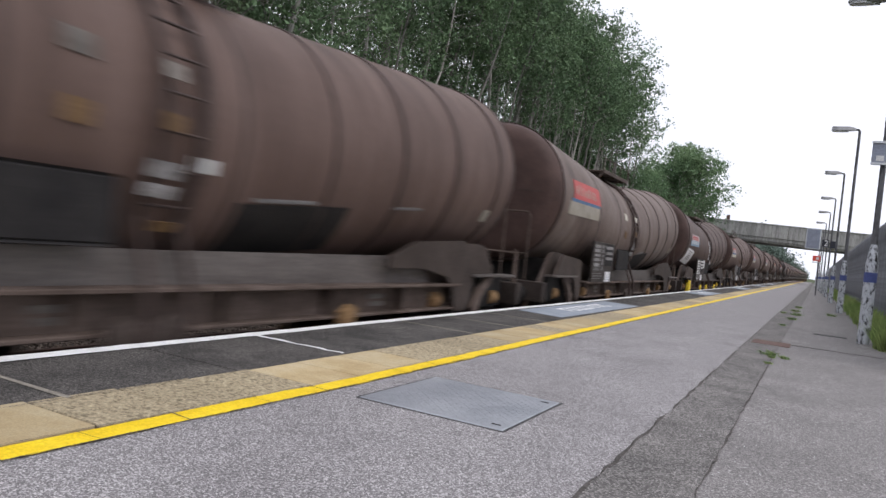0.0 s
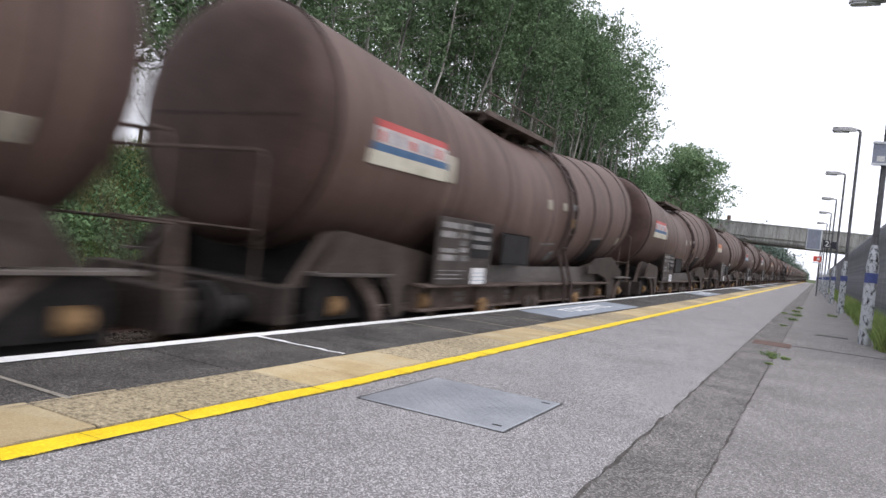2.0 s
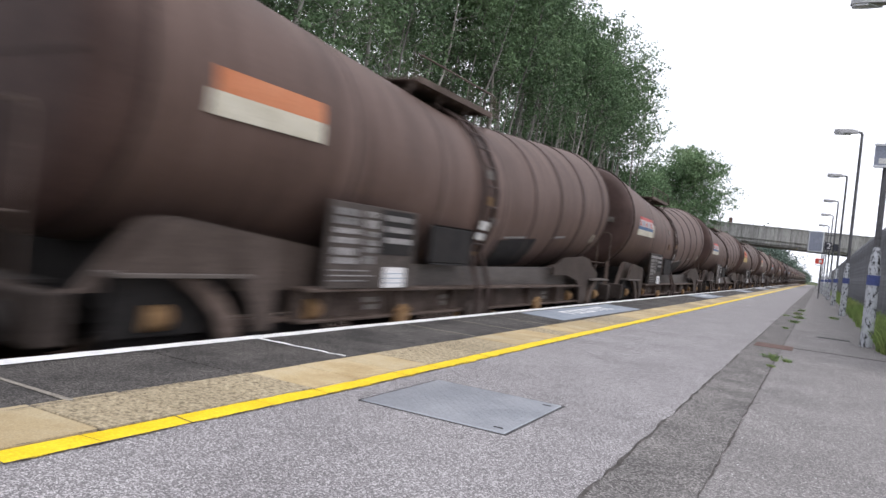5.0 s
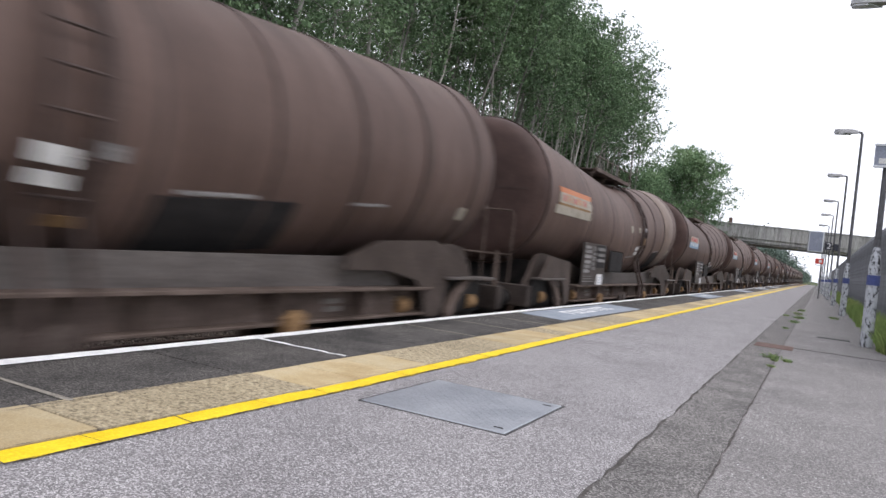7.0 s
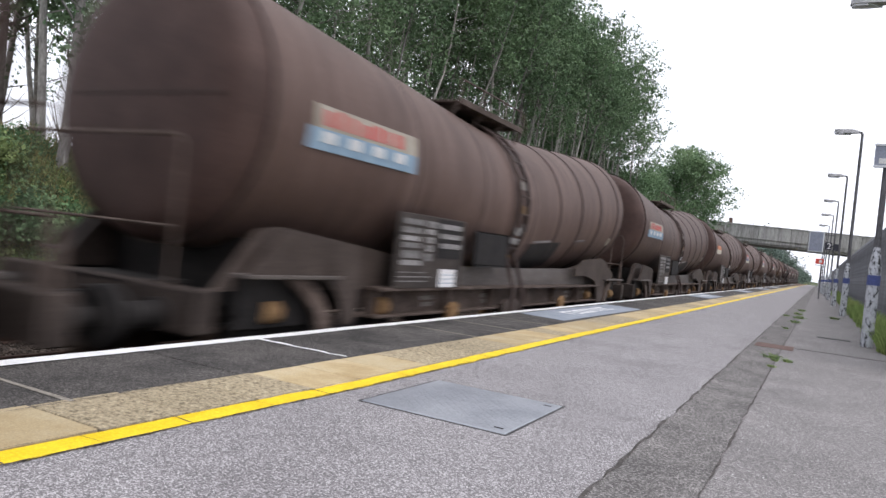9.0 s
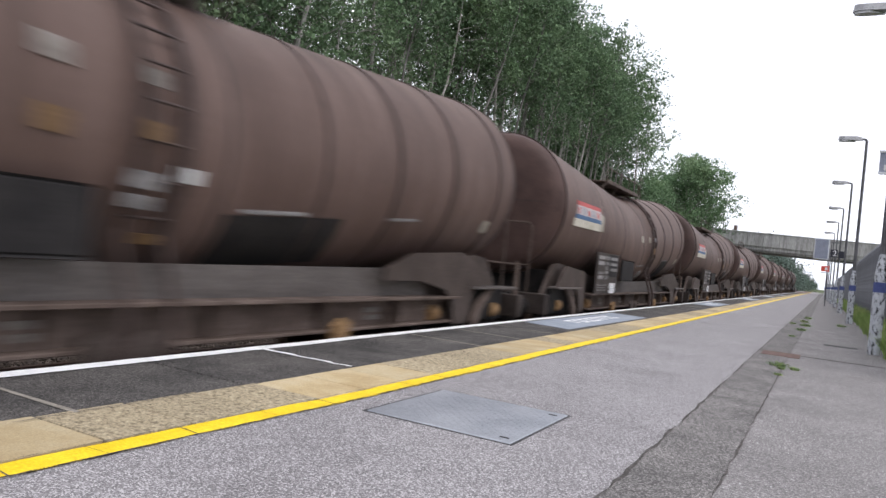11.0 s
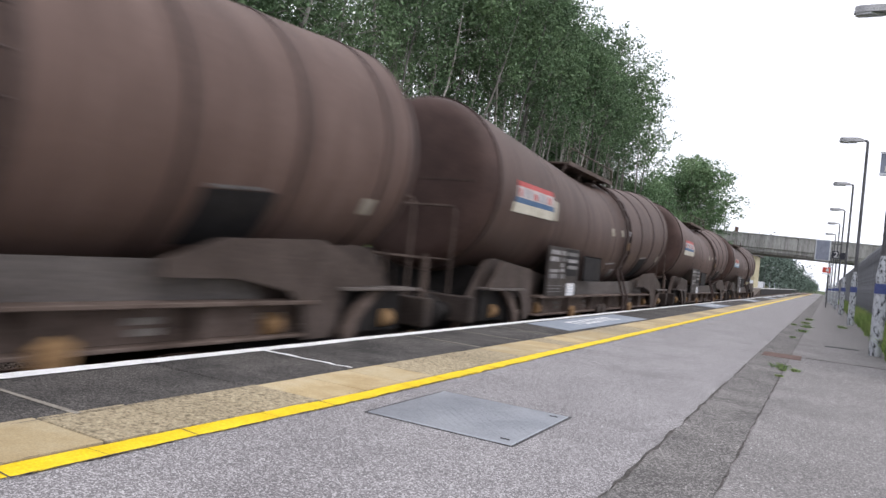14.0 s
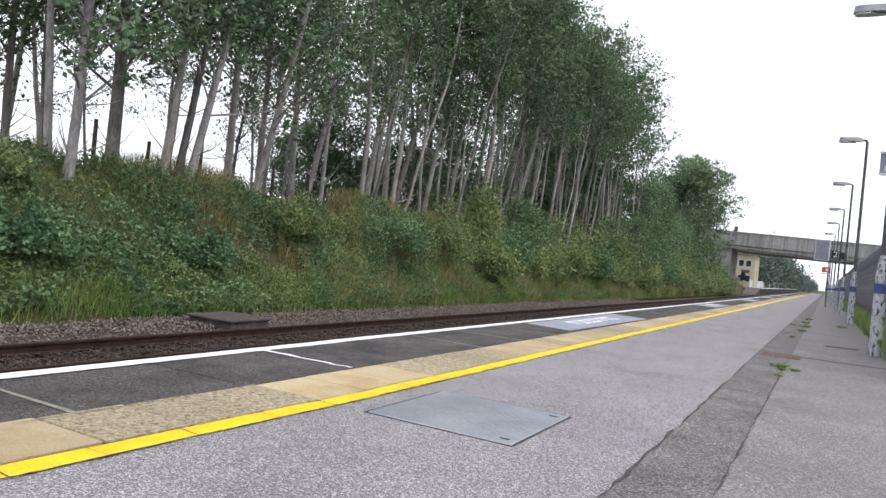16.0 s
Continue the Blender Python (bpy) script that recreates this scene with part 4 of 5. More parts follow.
    for z0, z1, m, ya, yb in bands:
        ob = part("colour_band", level_wrap(ya, yb, z0, z1, rr), m, w, "faded coloured band on the barrel")
        pn = pn or ob
    q = random.Random(9)
    for i in range(7):
        ya = y0 + 0.18 + i * 0.205
        if style in ("sky", "fresh"):
            part("emblem_shape", level_wrap(ya, ya + q.uniform(0.09, 0.15), 1.83, q.uniform(1.95, 2.0), rr + 0.004), M_LRED, pn)
            if i % 2 == 0:
                part("emblem_shape", level_wrap(ya, ya + 0.19, 1.68, 1.78, rr + 0.004), M_LWHITE, pn)
        elif style in ("red", "patched"):
            part("emblem_shape", level_wrap(ya, ya + q.uniform(0.06, 0.11), 1.83, q.uniform(1.92, 1.965), rr + 0.004), (M_LETTER if style == "red" else M_LORANGE) if i % 3 else M_LRED, pn)
        elif style in ("gold", "dusty"):
            part("emblem_shape", level_wrap(ya + 0.05, ya + 0.05 + q.uniform(0.05, 0.09), 1.98, q.uniform(2.10, 2.18), rr + 0.004), M_LGRUBBY if style == "dusty" else M_LRED, pn)
    if style in ("red", "patched"):
        part("emblem_shape", level_wrap(-9.415, -9.17, 1.60, 1.92, rr), M_LGRUBBY, w, "grubby cream square")
    # small plates and stickers by the ladder
    rs = r + 0.012
    part("rear_plate", wrap(-0.55, -0.36, -31, -23, rs), M_LGRUBBY, w, "small grubby rear plate")
    part("faded_stencil", wrap(-5.1, -4.3, -22.6, -21.2, rs) if not aft else wrap(-2.6, -2.0, -22.4, -21.4, rs), M_BAR, w, "worn pale stencil strip")
    part("faded_stencil", wrap(-2.95, -2.3, -24.0, -22.8, rs) if not aft else wrap(-5.6, -4.9, -24.2, -23.0, rs), M_BAR, w)
    if aft:
        part("faded_poster", wrap(-5.68, -5.46, 4, 11, rs), M_LGRUBBY, w, "small faded cream sticker")
        part("faded_poster", wrap(-4.88, -4.70, 4, 10, rs), M_LGRUBBY, w, "small cream sticker")
        part("hazard_plate", wrap(-4.58, -4.44, 4.5, 8.5, r + 0.10), M_BAR, w, "small white plate on the ladder")
        part("faded_poster", wrap(-4.62, -4.44, -9, -2, r + 0.10), M_DULLORANGE, w, "faded orange sticker")
        for a in (-16, -22) if style == "patched" else (-35, -40):
            part("hazard_plate", wrap(-4.95, -4.66, a, a + 4, rs), M_BAR if style != "patched" else M_LWHITE, w, "small pale hazard plate")
            if style == "patched":
                part("hazard_plate", wrap(-4.5, -4.26, a, a + 5, rs), M_LWHITE, w, "small white hazard plate")
    else:
        cream = M_LCREAM if style == "dusty" else M_PLATE
        if style in ("dusty", "red"):
            part("faded_poster", wrap(-6.92, -6.70, 11, 18, rs), cream, w, "small faded cream sticker")
            part("faded_poster", wrap(-6.90, -6.70, -8, -1, rs), M_DULLORANGE, w, "faded orange sticker")
        if style not in ("gold", "fresh"):
            part("faded_poster", wrap(-6.22, -6.06, 12, 17, r + 0.10), cream, w, "small faded cream sticker")
            part("faded_poster", wrap(-6.22, -6.06, -3, 2, r + 0.10), M_DULLORANGE, w, "faded orange sticker")
        part("hazard_plate", wrap(-6.28, -6.02, -17, -12, r + 0.10), M_LWHITE if style in ("small", "gold") else M_BAR, w, "white hazard plate")
        part("hazard_plate", wrap(-6.28, -6.02, -23, -19, r + 0.10), M_LWHITE if style in ("small", "gold") else M_BAR, w)
        part("hazard_plate", wrap(-5.86, -5.62, -14, -9, rs), M_LWHITE if style == "red" else M_BAR, w, "small pale hazard plate")
    part("yellow_mark", wrap(-6.0, -5.78, -37, -33, rs), M_RUSTFIT, w, "rust yellow mark")
    if style == "patched":
        part("pale_band", Shape().lathe_y([(-1.62, r), (-1.6, r + 0.009), (-0.24, r + 0.009), (-0.22, r)], 0, axis_z, 64), M_PALEBAND, tank, "pale dusty repaint band")
    if style == "fresh":
        pl = part("placard", wrap(-11.25, -9.95, -42, -15.5, rr), M_BARCLEAN, w, "large clean white placard")
        for i in range(5):
            part("writing_bar", wrap(-10.85, -10.3, -20 - i * 3.4, -18.6 - i * 3.4, rr + 0.004), M_BAR, pl)
        part("placard", wrap(-6.14, -5.72, -14, 20, rr), M_BARCLEAN, w, "tall white placard")
        part("emblem_shape", wrap(-6.04, -5.82, -9, -2, rr + 0.004), M_LRED, w)
        part("placard", wrap(-5.75, -5.1, -42, -17, rr), M_BARCLEAN, w, "square white placard")
        part("emblem_shape", wrap(-5.55, -5.3, -34, -25, rr + 0.004), M_LSKY, w)
        for x0 in (-0.9, -0.2, 0.55):
            part("end_placard", Shape().box(x0, x0 + 0.26, -12.19, -12.175, 1.9, 2.25), M_BARCLEAN, w, "white end placard")
            part("placard_stay", Shape().box(x0 + 0.1, x0 + 0.14, -12.175, -11.7, 2.05, 2.09), M_FRAME, w)
    return w


STYLES = {}
WAGONS = []
ORDER = {0: "red", 1: "dusty", 2: "fresh", 3: "red", 4: "red", 5: "red", 6: "small", 7: "sky", 8: "red", 9: "small", 10: "red", 11: "red", 12: "gold", 13: "patched",
         14: "sky", 15: "sky", 16: "sky", 17: "sky", 18: "small", 19: "red", 20: "red", 21: "red", 22: "red", 23: "red", 24: "red", 25: "red", 26: "red", 27: "sky"}
AFT = (4, 5, 7, 13, 20, 21, 23, 24, 25, 26, 27)
for k in range(-1, 28):
    st = (ORDER.get(k, ("red", "sky", "gold", "small")[k % 4]), k in AFT)
    if st not in STYLES:
        STYLES[st] = tank_wagon(*st)
        wg = STYLES[st]
    else:
        wg = copy_thing(STYLES[st], pose(TRACK, 0, 0))
    if k == 27:
        rs = TC_R + 0.012
        v = [(rs * math.cos(radians(a)), y, axis_z(y) + rs * math.sin(radians(a))) for y, a in ((-6.28, -22), (-5.92, -22), (-6.05, -10), (-6.12, -10))]
        part("hazard_triangle", Shape().add(v, [(0, 1, 2, 3)]), M_LCREAM, wg, "pale triangular hazard sign")
    WAGONS.append((k, wg))

# small unevenness of the train's run, in metres along the track at every half second
SURGE = {0.0: 0.24, 0.5: 0.52, 1.0: -0.10, 1.5: 0.32, 2.0: -0.25, 2.5: 0.26, 3.0: -0.28, 3.5: 0.29, 4.0: -0.25, 6.5: -0.29, 7.0: 0.35, 7.5: -0.33, 8.0: 0.08, 8.5: -0.46,
         9.0: 0.07, 11.5: -0.34, 12.0: -0.07, 12.5: -0.54, 13.0: 0.0, 13.5: -0.40, 14.0: 0.19, 14.5: -0.14, 15.0: 0.28, 15.5: -0.21}


def wagon_y(k, t):
    """Rear end of wagon k's barrel along the track at t seconds: nearly even speed."""
    return (k + 0.722 - 0.00085 * (t - 8.3) ** 2) * PITCH - SPEED * t + SURGE.get(t, 0.0)


# ---- lamp posts, fence and signs on the platform ----
def lamp_post(x, y, height=5.2):
    t = thing("lamp_post", "chipped white and grey platform lamp post with a blue band", "lamp post", "platform lamp posts", at=pose(x, y, 0))
    s = Shape().tube([(0, 0, 0), (0, 0, 0.93)], 0.085, 16)
    part("post_base", s, M_POSTPAINT, t, "white paint flaking off black steel")
    part("blue_band", Shape().tube([(0, 0, 0.93), (0, 0, 1.08)], 0.089, 16), M_POSTBLUE, t, "blue painted band")
    part("post_neck", Shape().tube([(0, 0, 1.08), (0, 0, 1.22), (0, 0, 1.5)], [0.087, 0.082, 0.045], 16), M_POSTPAINT, t)
    part("column", Shape().tube([(0, 0, 1.5), (0, 0, height - 0.05), (-0.02, 0, height), (-0.1, 0, height + 0.02)], [0.043, 0.036, 0.034, 0.03], 12), M_POSTGREY, t, "dark weathered column")
    o = [(-0.10, -0.03), (-0.10, 0.03), (-0.25, 0.085), (-0.48, 0.105), (-0.65, 0.09), (-0.71, 0.04), (-0.71, -0.04), (-0.65, -0.09), (-0.48, -0.105), (-0.25, -0.085)]
    top = [(a * 0.96 - 0.015, b * 0.7) for a, b in o]
    n = len(o)
    s = Shape()
    s.add([(a, b, height - 0.02) for a, b in o] + [(a, b, height + 0.06 + 0.03 * (abs(a) > 0.2)) for a, b in top] , [tuple(range(n))[::-1], tuple(range(n, 2 * n))] + [(i, (i + 1) % n, (i + 1) % n + n, i + n) for i in range(n)])
    head = part("lantern", s, M_LAMP, t, "flat grey street lantern")
    part("diffuser", Shape().prism_z([(a * 0.9 - 0.05, b * 0.85) for a, b in o[2:9]], height - 0.055, height - 0.02), M_LENS, head, "clear bowl diffuser")
    return t


POST_X = 0.71
first = lamp_post(POST_X, 12.5)
for x, y in ((0.66, 23.2), (0.57, 32.7), (0.48, 43.0), (0.38, 52.0), (0.25, 62.0), (0.15, 72.0), (0.05, 83.0), (-0.05, 95.0)):
    copy_thing(first, pose(x, y, 0))


def fence(x, y0, y1, step=0.155):
    t = thing("palisade_fence", "tall dark grey steel palisade fence", "fence", at=pose(x, 0, 0))
    pale = Shape().prism_z([(-0.012, -0.055), (0.014, -0.03), (0.014, 0.03), (-0.012, 0.055), (-0.004, 0.03), (-0.004, -0.03)], 0.05, 2.35)
    pale.add([(-0.012, -0.055, 2.35), (-0.012, 0.055, 2.35), (-0.004, 0, 2.46), (0.014, 0.03, 2.35), (0.014, -0.03, 2.35)], [(0, 1, 2), (1, 3, 2), (3, 4, 2), (4, 0, 2)])
    data = pale.mesh("pale", M_FENCE)
    n = int((y1 - y0) / step)
    near = min(n, 300)
    for i in range(near):
        ob = part("pale", data, None, t)
        ob.location = (0, y0 + i * step, 0)
    if n > near:
        s = Shape()
        for i in range(near, n):
            y = y0 + i * step
            s.box(-0.01, 0.012, y - 0.05, y + 0.05, 0.05, 2.44)
        tagged(part("far_paling", s, M_FENCE, t), kind="stuff")
    for z in (0.45, 2.0):
        part("fence_rail", Shape().box(0.015, 0.06, y0, y1, z, z + 0.05), M_FENCE, t)
    y = y0
    while y < y1:
        part("fence_post", Shape().box(0.06, 0.15, y - 0.05, y + 0.05, -0.02, 2.3), M_FENCE, t)
        y += 2.75
    return t


fence(1.34, 9.0, 120.0)


def boxed(name, label, category, x, y, z, w, d, h, m, mat_label=""):
    t = thing(name, label, category, at=pose(x, y, z))
    part("panel", Shape().box(-w / 2, w / 2, -d / 2, d / 2, -h / 2, h / 2, 0.012), m, t, mat_label)
    return t


# sign clamped to the first lamp post, seen from behind
sg = boxed("station_sign", "blue-grey back of a station sign on a lamp post", "sign", 0.80, 12.38, 2.86, 0.52, 0.03, 0.36, M_SIGNBACK)
for dz in (-0.16, 0.16):
    part("sign_rail", Shape().box(-0.27, 0.27, -0.035, -0.016, dz - 0.015, dz + 0.015), M_SIGNLIGHT, sg)
part("sticker", Shape().box(-0.20, -0.10, -0.022, -0.016, -0.12, -0.04), M_LWHITE, sg, "white square sticker")
part("sign_clamp", Shape().box(-0.16, -0.02, 0.01, 0.12, -0.06, 0.06), M_POSTGREY, sg)
# tall pale panel, platform number and red indicator further along
pn = thing("information_panel", "pale grey framed information panel on a lamp post", "information panel", at=pose(-0.36, 42.8, 0))
part("panel", Shape().box(-0.37, 0.36, -0.05, 0.05, 2.44, 3.56, 0.02), M_SIGNLIGHT, pn, "pale grey panel")
part("panel_face", Shape().box(-0.31, 0.30, -0.062, -0.051, 2.50, 3.50), M_SIGNBACK, pn, "blue-grey panel face")
for dz in (2.62, 3.38):
    part("panel_arm", Shape().box(0.36, 0.84, 0.06, 0.10, dz - 0.025, dz + 0.025), M_POSTGREY, pn)
num = thing("platform_number_sign", "dark platform number sign with a white 2", "sign", at=pose(0.36, 42.93, 2.83))
part("sign_face", Shape().box(-0.30, 0.03, -0.03, 0.03, -0.19, 0.19, 0.01), M_SIGNDARK, num)
part("second_face", Shape().box(0.10, 0.40, -0.03, 0.03, -0.24, 0.13, 0.01), M_SIGNDARK, num)
part("sign_bar", Shape().box(0.0, 0.14, 0.0, 0.03, -0.03, 0.03), M_POSTGREY, num)
part("sign_hanger", Shape().box(0.06, 0.20, 0.0, 0.1, -0.05, 0.05), M_POSTGREY, num)
cu = bpy.data.curves.new("numeral", "FONT")
cu.body, cu.size, cu.extrude, cu.align_x = "2", 0.42, 0.004, "CENTER"
cu.materials.append(M_BARCLEAN)
nb = new("numeral", cu)
nb.parent = num
nb.matrix_basis = pose(-0.10, -0.036, -0.145, 90, 0, 0)
rd = thing("red_indicator", "small red and white indicator sign on a bracket", "sign", at=pose(-0.08, 43.0, 1.98))
part("indicator_face", Shape().box(-0.22, 0.16, -0.03, 0.03, -0.14, 0.14, 0.01), M_SIGNRED, rd)
part("indicator_mark", Shape().prism([(-0.034, -0.07), (-0.034, 0.07), (-0.036, 0.07), (-0.036, -0.07)], -0.05, 0.09), M_BARCLEAN, rd, "white mark")
part("indicator_base", Shape().box(-0.24, 0.18, -0.03, 0.03, -0.24, -0.18), M_BARCLEAN, rd)
part("bracket", Shape().tube([(0.1, 0, -1.98), (0.1, 0, -0.14)], 0.03, 8), M_POSTGREY, rd)


# ---- bridge, far platform and far buildings ----
def bridge():
    y = 104.0
    t = thing("road_bridge", "weathered grey concrete road bridge over the railway", "bridge", at=pose(0, y, 0, 0, 1.6, 0))
    part("deck", Shape().box(-30, 16, -0.1, 9.0, 4.95, 5.7, 0.05), M_CONCRETE, t, "grey concrete deck beam")
    part("deck_soffit", Shape().box(-11.4, 4.2, 0.15, 8.8, 4.75, 4.95), M_CONCRETE, t)
    px = -30.0
    i = 0
    while px < 15.5:
        part("parapet_panel", Shape().box(px + 0.02, px + 1.98, -0.28, -0.06, 5.45, 7.15, 0.03), M_CONCRETE, t, "" if i else "stained parapet panel")
        px += 2.0
        i += 1
    part("parapet_backing", Shape().box(-30, 16, -0.058, -0.02, 5.6, 7.15), M_CONCRETE, t)
    part("coping_rail", Shape().box(-30, 16, -0.36, 0.02, 7.15, 7.30, 0.03), M_CONCRETE, t)
    part("back_parapet", Shape().box(-30, 16, 8.8, 9.1, 5.45, 7.2, 0.03), M_CONCRETE, t)
    part("abutment", Shape().box(-15.5, -11.9, 0.2, 8.8, -3.0, 4.95, 0.05), M_CONCRETE, t, "concrete abutment")
    part("abutment", Shape().box(3.4, 8, 0.2, 8.8, -3.0, 4.95, 0.05), M_CONCRETE, t)
    part("wing_wall", Shape().prism([(0.2, -3), (0.2, 5.0), (-4.5, 1.2), (-4.5, -3)], -15.6, -15.0), M_CONCRETE, t)
    return t


bridge()


def far_platform():
    p = thing("opposite_platform", "low grey platform on the far side of the line", "platform", kind="structure", at=pose(0, 0, 0))
    # near-black body: shade below the platform's edge is put into its colour
    part("platform_body", Shape().box(-12.7, -10.45, 142, 330, -3, 0.0, 0.03), M_SOOT_SHADE, p)
    part("platform_surface", Shape().box(-12.7, -10.40, 142, 330, 0.0, 0.06), M_CONCRETE, p, "pale platform top")
    part("edge_line", Shape().box(-10.62, -10.42, 142, 330, 0.06, 0.066), M_WHITE_LINE, p, "white edge line")
    part("end_ramp", Shape().prism([(131, -1.1), (142, 0.02), (142, -1.1)], -12.7, -10.5), M_BALLAST, p)
    f = thing("platform_fence", "pale railings along the opposite platform", "fence", at=pose(-12.6, 144, 0.06))
    for i in range(22):
        part("picket_panel", Shape().box(-0.03, 0.03, i * 1.6, i * 1.6 + 1.4, 0.05, 1.35), M_SIGNLIGHT, f)
    for i in range(4):
        copy_thing(first, pose(-12.5, 176 + i * 19, 0.06, 0, 0, 180))


far_platform()


def station_house():
    h = thing("station_house", "cream rendered station building with a slate roof", "house", at=pose(-15.2, 150.0, 0))
    part("wall", Shape().box(-3.5, 2.8, 0, 9, -3, 6.2, 0.03), M_PEBBLEDASH, h, "cream rendered wall")
    part("roof", Shape().prism([(-0.5, 6.2), (9.5, 6.2), (4.5, 9.0)], -4.0, 3.3), M_ROOF, h, "slate roof")
    for x in (-2.2, 0.3, 1.6):
        for z in (1.0, 3.9):
            wd = part("window", Shape().box(x - 0.5, x + 0.5, -0.05, 0.03, z, z + 1.3, 0.01), M_SIGNLIGHT, h)
            part("pane", Shape().box(x - 0.42, x + 0.42, -0.07, -0.051, z + 0.08, z + 1.22), M_GLASSDARK, wd)
    part("chimney", Shape().box(-1.2, -0.4, 4, 5, 8.2, 10.4, 0.03), M_BRICK, h)
    part("wall_board", Shape().box(0.4, 1.9, -0.12, -0.06, 2.7, 3.3, 0.01), M_ROOF, h, "dark name board")
    s = thing("trackside_sign", "small pale trackside board on a post", "sign", at=pose(-11.6, 112, -1.1))
    part("board", Shape().box(-0.5, 0.5, -0.03, 0.03, 1.9, 2.6, 0.01), M_SIGNLIGHT, s)
    part("post", Shape().tube([(0, 0.05, 0), (0, 0.05, 2.5)], 0.05, 8), M_WOODPOST, s)
    g = thing("signal_post", "dark railway signal on a post", "signal", at=pose(-12.3, 128, -1.1) @ Matrix.Scale(0.72, 4))
    part("post", Shape().tube([(0, 0, 0), (0, 0, 4.2)], 0.07, 8), M_POSTGREY, g)
    part("signal_head", Shape().prism_z([(-0.42, -0.1), (0.42, -0.1), (0.5, 0.1), (-0.5, 0.1)], 3.2, 4.7), M_SOOT_SHADE, g)
    part("signal_peak", Shape().prism([(-0.1, 4.7), (0.1, 4.7), (0, 5.2)], -0.35, 0.35), M_SOOT_SHADE, g)
    b = thing("far_house", "dark rooftops and a chimney behind the bridge", "roof", at=pose(-21, 170, 0))
    part("roof", Shape().prism([(-4, 8.6), (4, 8.6), (0, 10.6)], -3, 6), M_ROOF, b)
    part("wall", Shape().box(-2.6, 5.6, -3.6, 3.6, -3, 8.6), M_PEBBLEDASH, b)
    part("chimney", Shape().box(2.0, 2.7, -0.4, 0.4, 9.8, 13.0, 0.03), M_BRICK, b)


station_house()


# ---- vegetation ----
def tree_variant(seed, height, spread, leaves, bare, leaf_mat, leaf=0.17, lean=0.0, r0=0.16, limbs=0, clump=1.0, rounded=False, sway=0.045, bark=None):
    """Returns (trunk mesh, crown mesh): a tapered wavering trunk with limbs, and leaves gathered in uneven clumps."""
    q = random.Random(seed)
    rng = np.random.default_rng(seed)
    s = Shape()
    pts, rad = [], []
    x = y = 0.0
    n = 12
    dx, dy = q.uniform(-0.02, 0.02), q.uniform(-0.02, 0.02) + lean
    for i in range(n + 1):
        u = i / n
        pts.append((x, y, -0.4 + u * (height * 0.93 + 0.4)))
        rad.append(r0 * (1.25 if i == 0 else 1) * (1 - u * 0.86))
        dx += q.uniform(-sway, sway) - 0.12 * dx
        dy += q.uniform(-sway, sway) - 0.12 * dy
        x += dx * height / n
        y += dy * height / n
    s.tube(pts, rad, 9)
    ends = []
    limbs = limbs or int(9 + height * 0.75)
    for i in range(limbs):
        u = bare + (0.97 - bare) * (i + q.random()) / limbs
        j = min(int(u * n), n - 1)
        p = Vector(pts[j]).lerp(Vector(pts[j + 1]), u * n - j)
        a = q.uniform(0, 6.283)
        e = max(0, (u - bare) / (1 - bare))
        ln = spread * (1.15 - 0.75 * e) * q.uniform(0.55, 1.1)
        if rounded:
            ln = spread * math.sin(math.pi * (0.22 + 0.72 * e)) * q.uniform(0.6, 1.05)
        rise = q.uniform(0.35, 1.0) if not rounded else q.uniform(0.0, 0.7)
        d = Vector((math.cos(a), math.sin(a), rise)).normalized()
        c = [p]
        for m in range(3):
            d = (d + Vector((q.uniform(-0.25, 0.25), q.uniform(-0.25, 0.25), q.uniform(-0.05, 0.2)))).normalized()
            c.append(c[-1] + d * ln / 3)
        rb = max(0.016, r0 * (1 - u * 0.86) * 0.33)
        s.tube(c, [rb, rb * 0.7, rb * 0.45, rb * 0.15], 5, caps=False)
        ends += [c[2], c[3], c[3] + d * 0.3]
        for m in range(2):
            b0 = c[1 + m]
            dd = Vector((q.uniform(-1, 1), q.uniform(-1, 1), q.uniform(0, 0.8))).normalized()
            e = b0 + dd * ln * 0.45
            s.tube([b0, (b0 + e) / 2 + Vector((0, 0, 0.05)), e], [rb * 0.5, rb * 0.3, rb * 0.1], 4, caps=False)
            ends.append(e)
    # bare dead twigs low on the trunk
    for i in range(5):
        u = q.uniform(0.12, bare)
        j = min(int(u * n), n - 1)
        p = Vector(pts[j])
        d = Vector((q.uniform(-1, 1), q.uniform(-1, 1), q.uniform(0.2, 0.9))).normalized()
        s.tube([p, p + d * 0.6, p + d * 1.1 + Vector((0, 0, 0.15))], [0.02, 0.013, 0.005], 4, caps=False)
    q.shuffle(ends)
    C = np.array([tuple(e) for e in ends])
    # sprays of leaves round each branch end, with gaps between them
    each = 4 if not rounded else 6
    size = np.repeat(clump * rng.uniform(0.25, 0.62, len(C)), each)
    lim = 1.2 if rounded else 1.45
    spray = np.repeat(C, each, 0) + np.clip(rng.normal(size=(len(size), 3)), -lim, lim) * size[:, None] * np.array([1, 1, 0.75])
    pick = rng.integers(0, len(spray), leaves)
    tight = (0.30 if rounded else 0.15) * rng.uniform(0.6, 1.5, len(spray))[pick]
    off = np.clip(rng.normal(size=(leaves, 3)), -1.6, 1.6) * tight[:, None] * np.array([1, 1, 0.8])
    crown = leaf_mesh("crown", spray[pick] + off, leaf, leaf_mat, rng, flat=0.3)
    return s.mesh("trunk", bark or M_BARK), crown


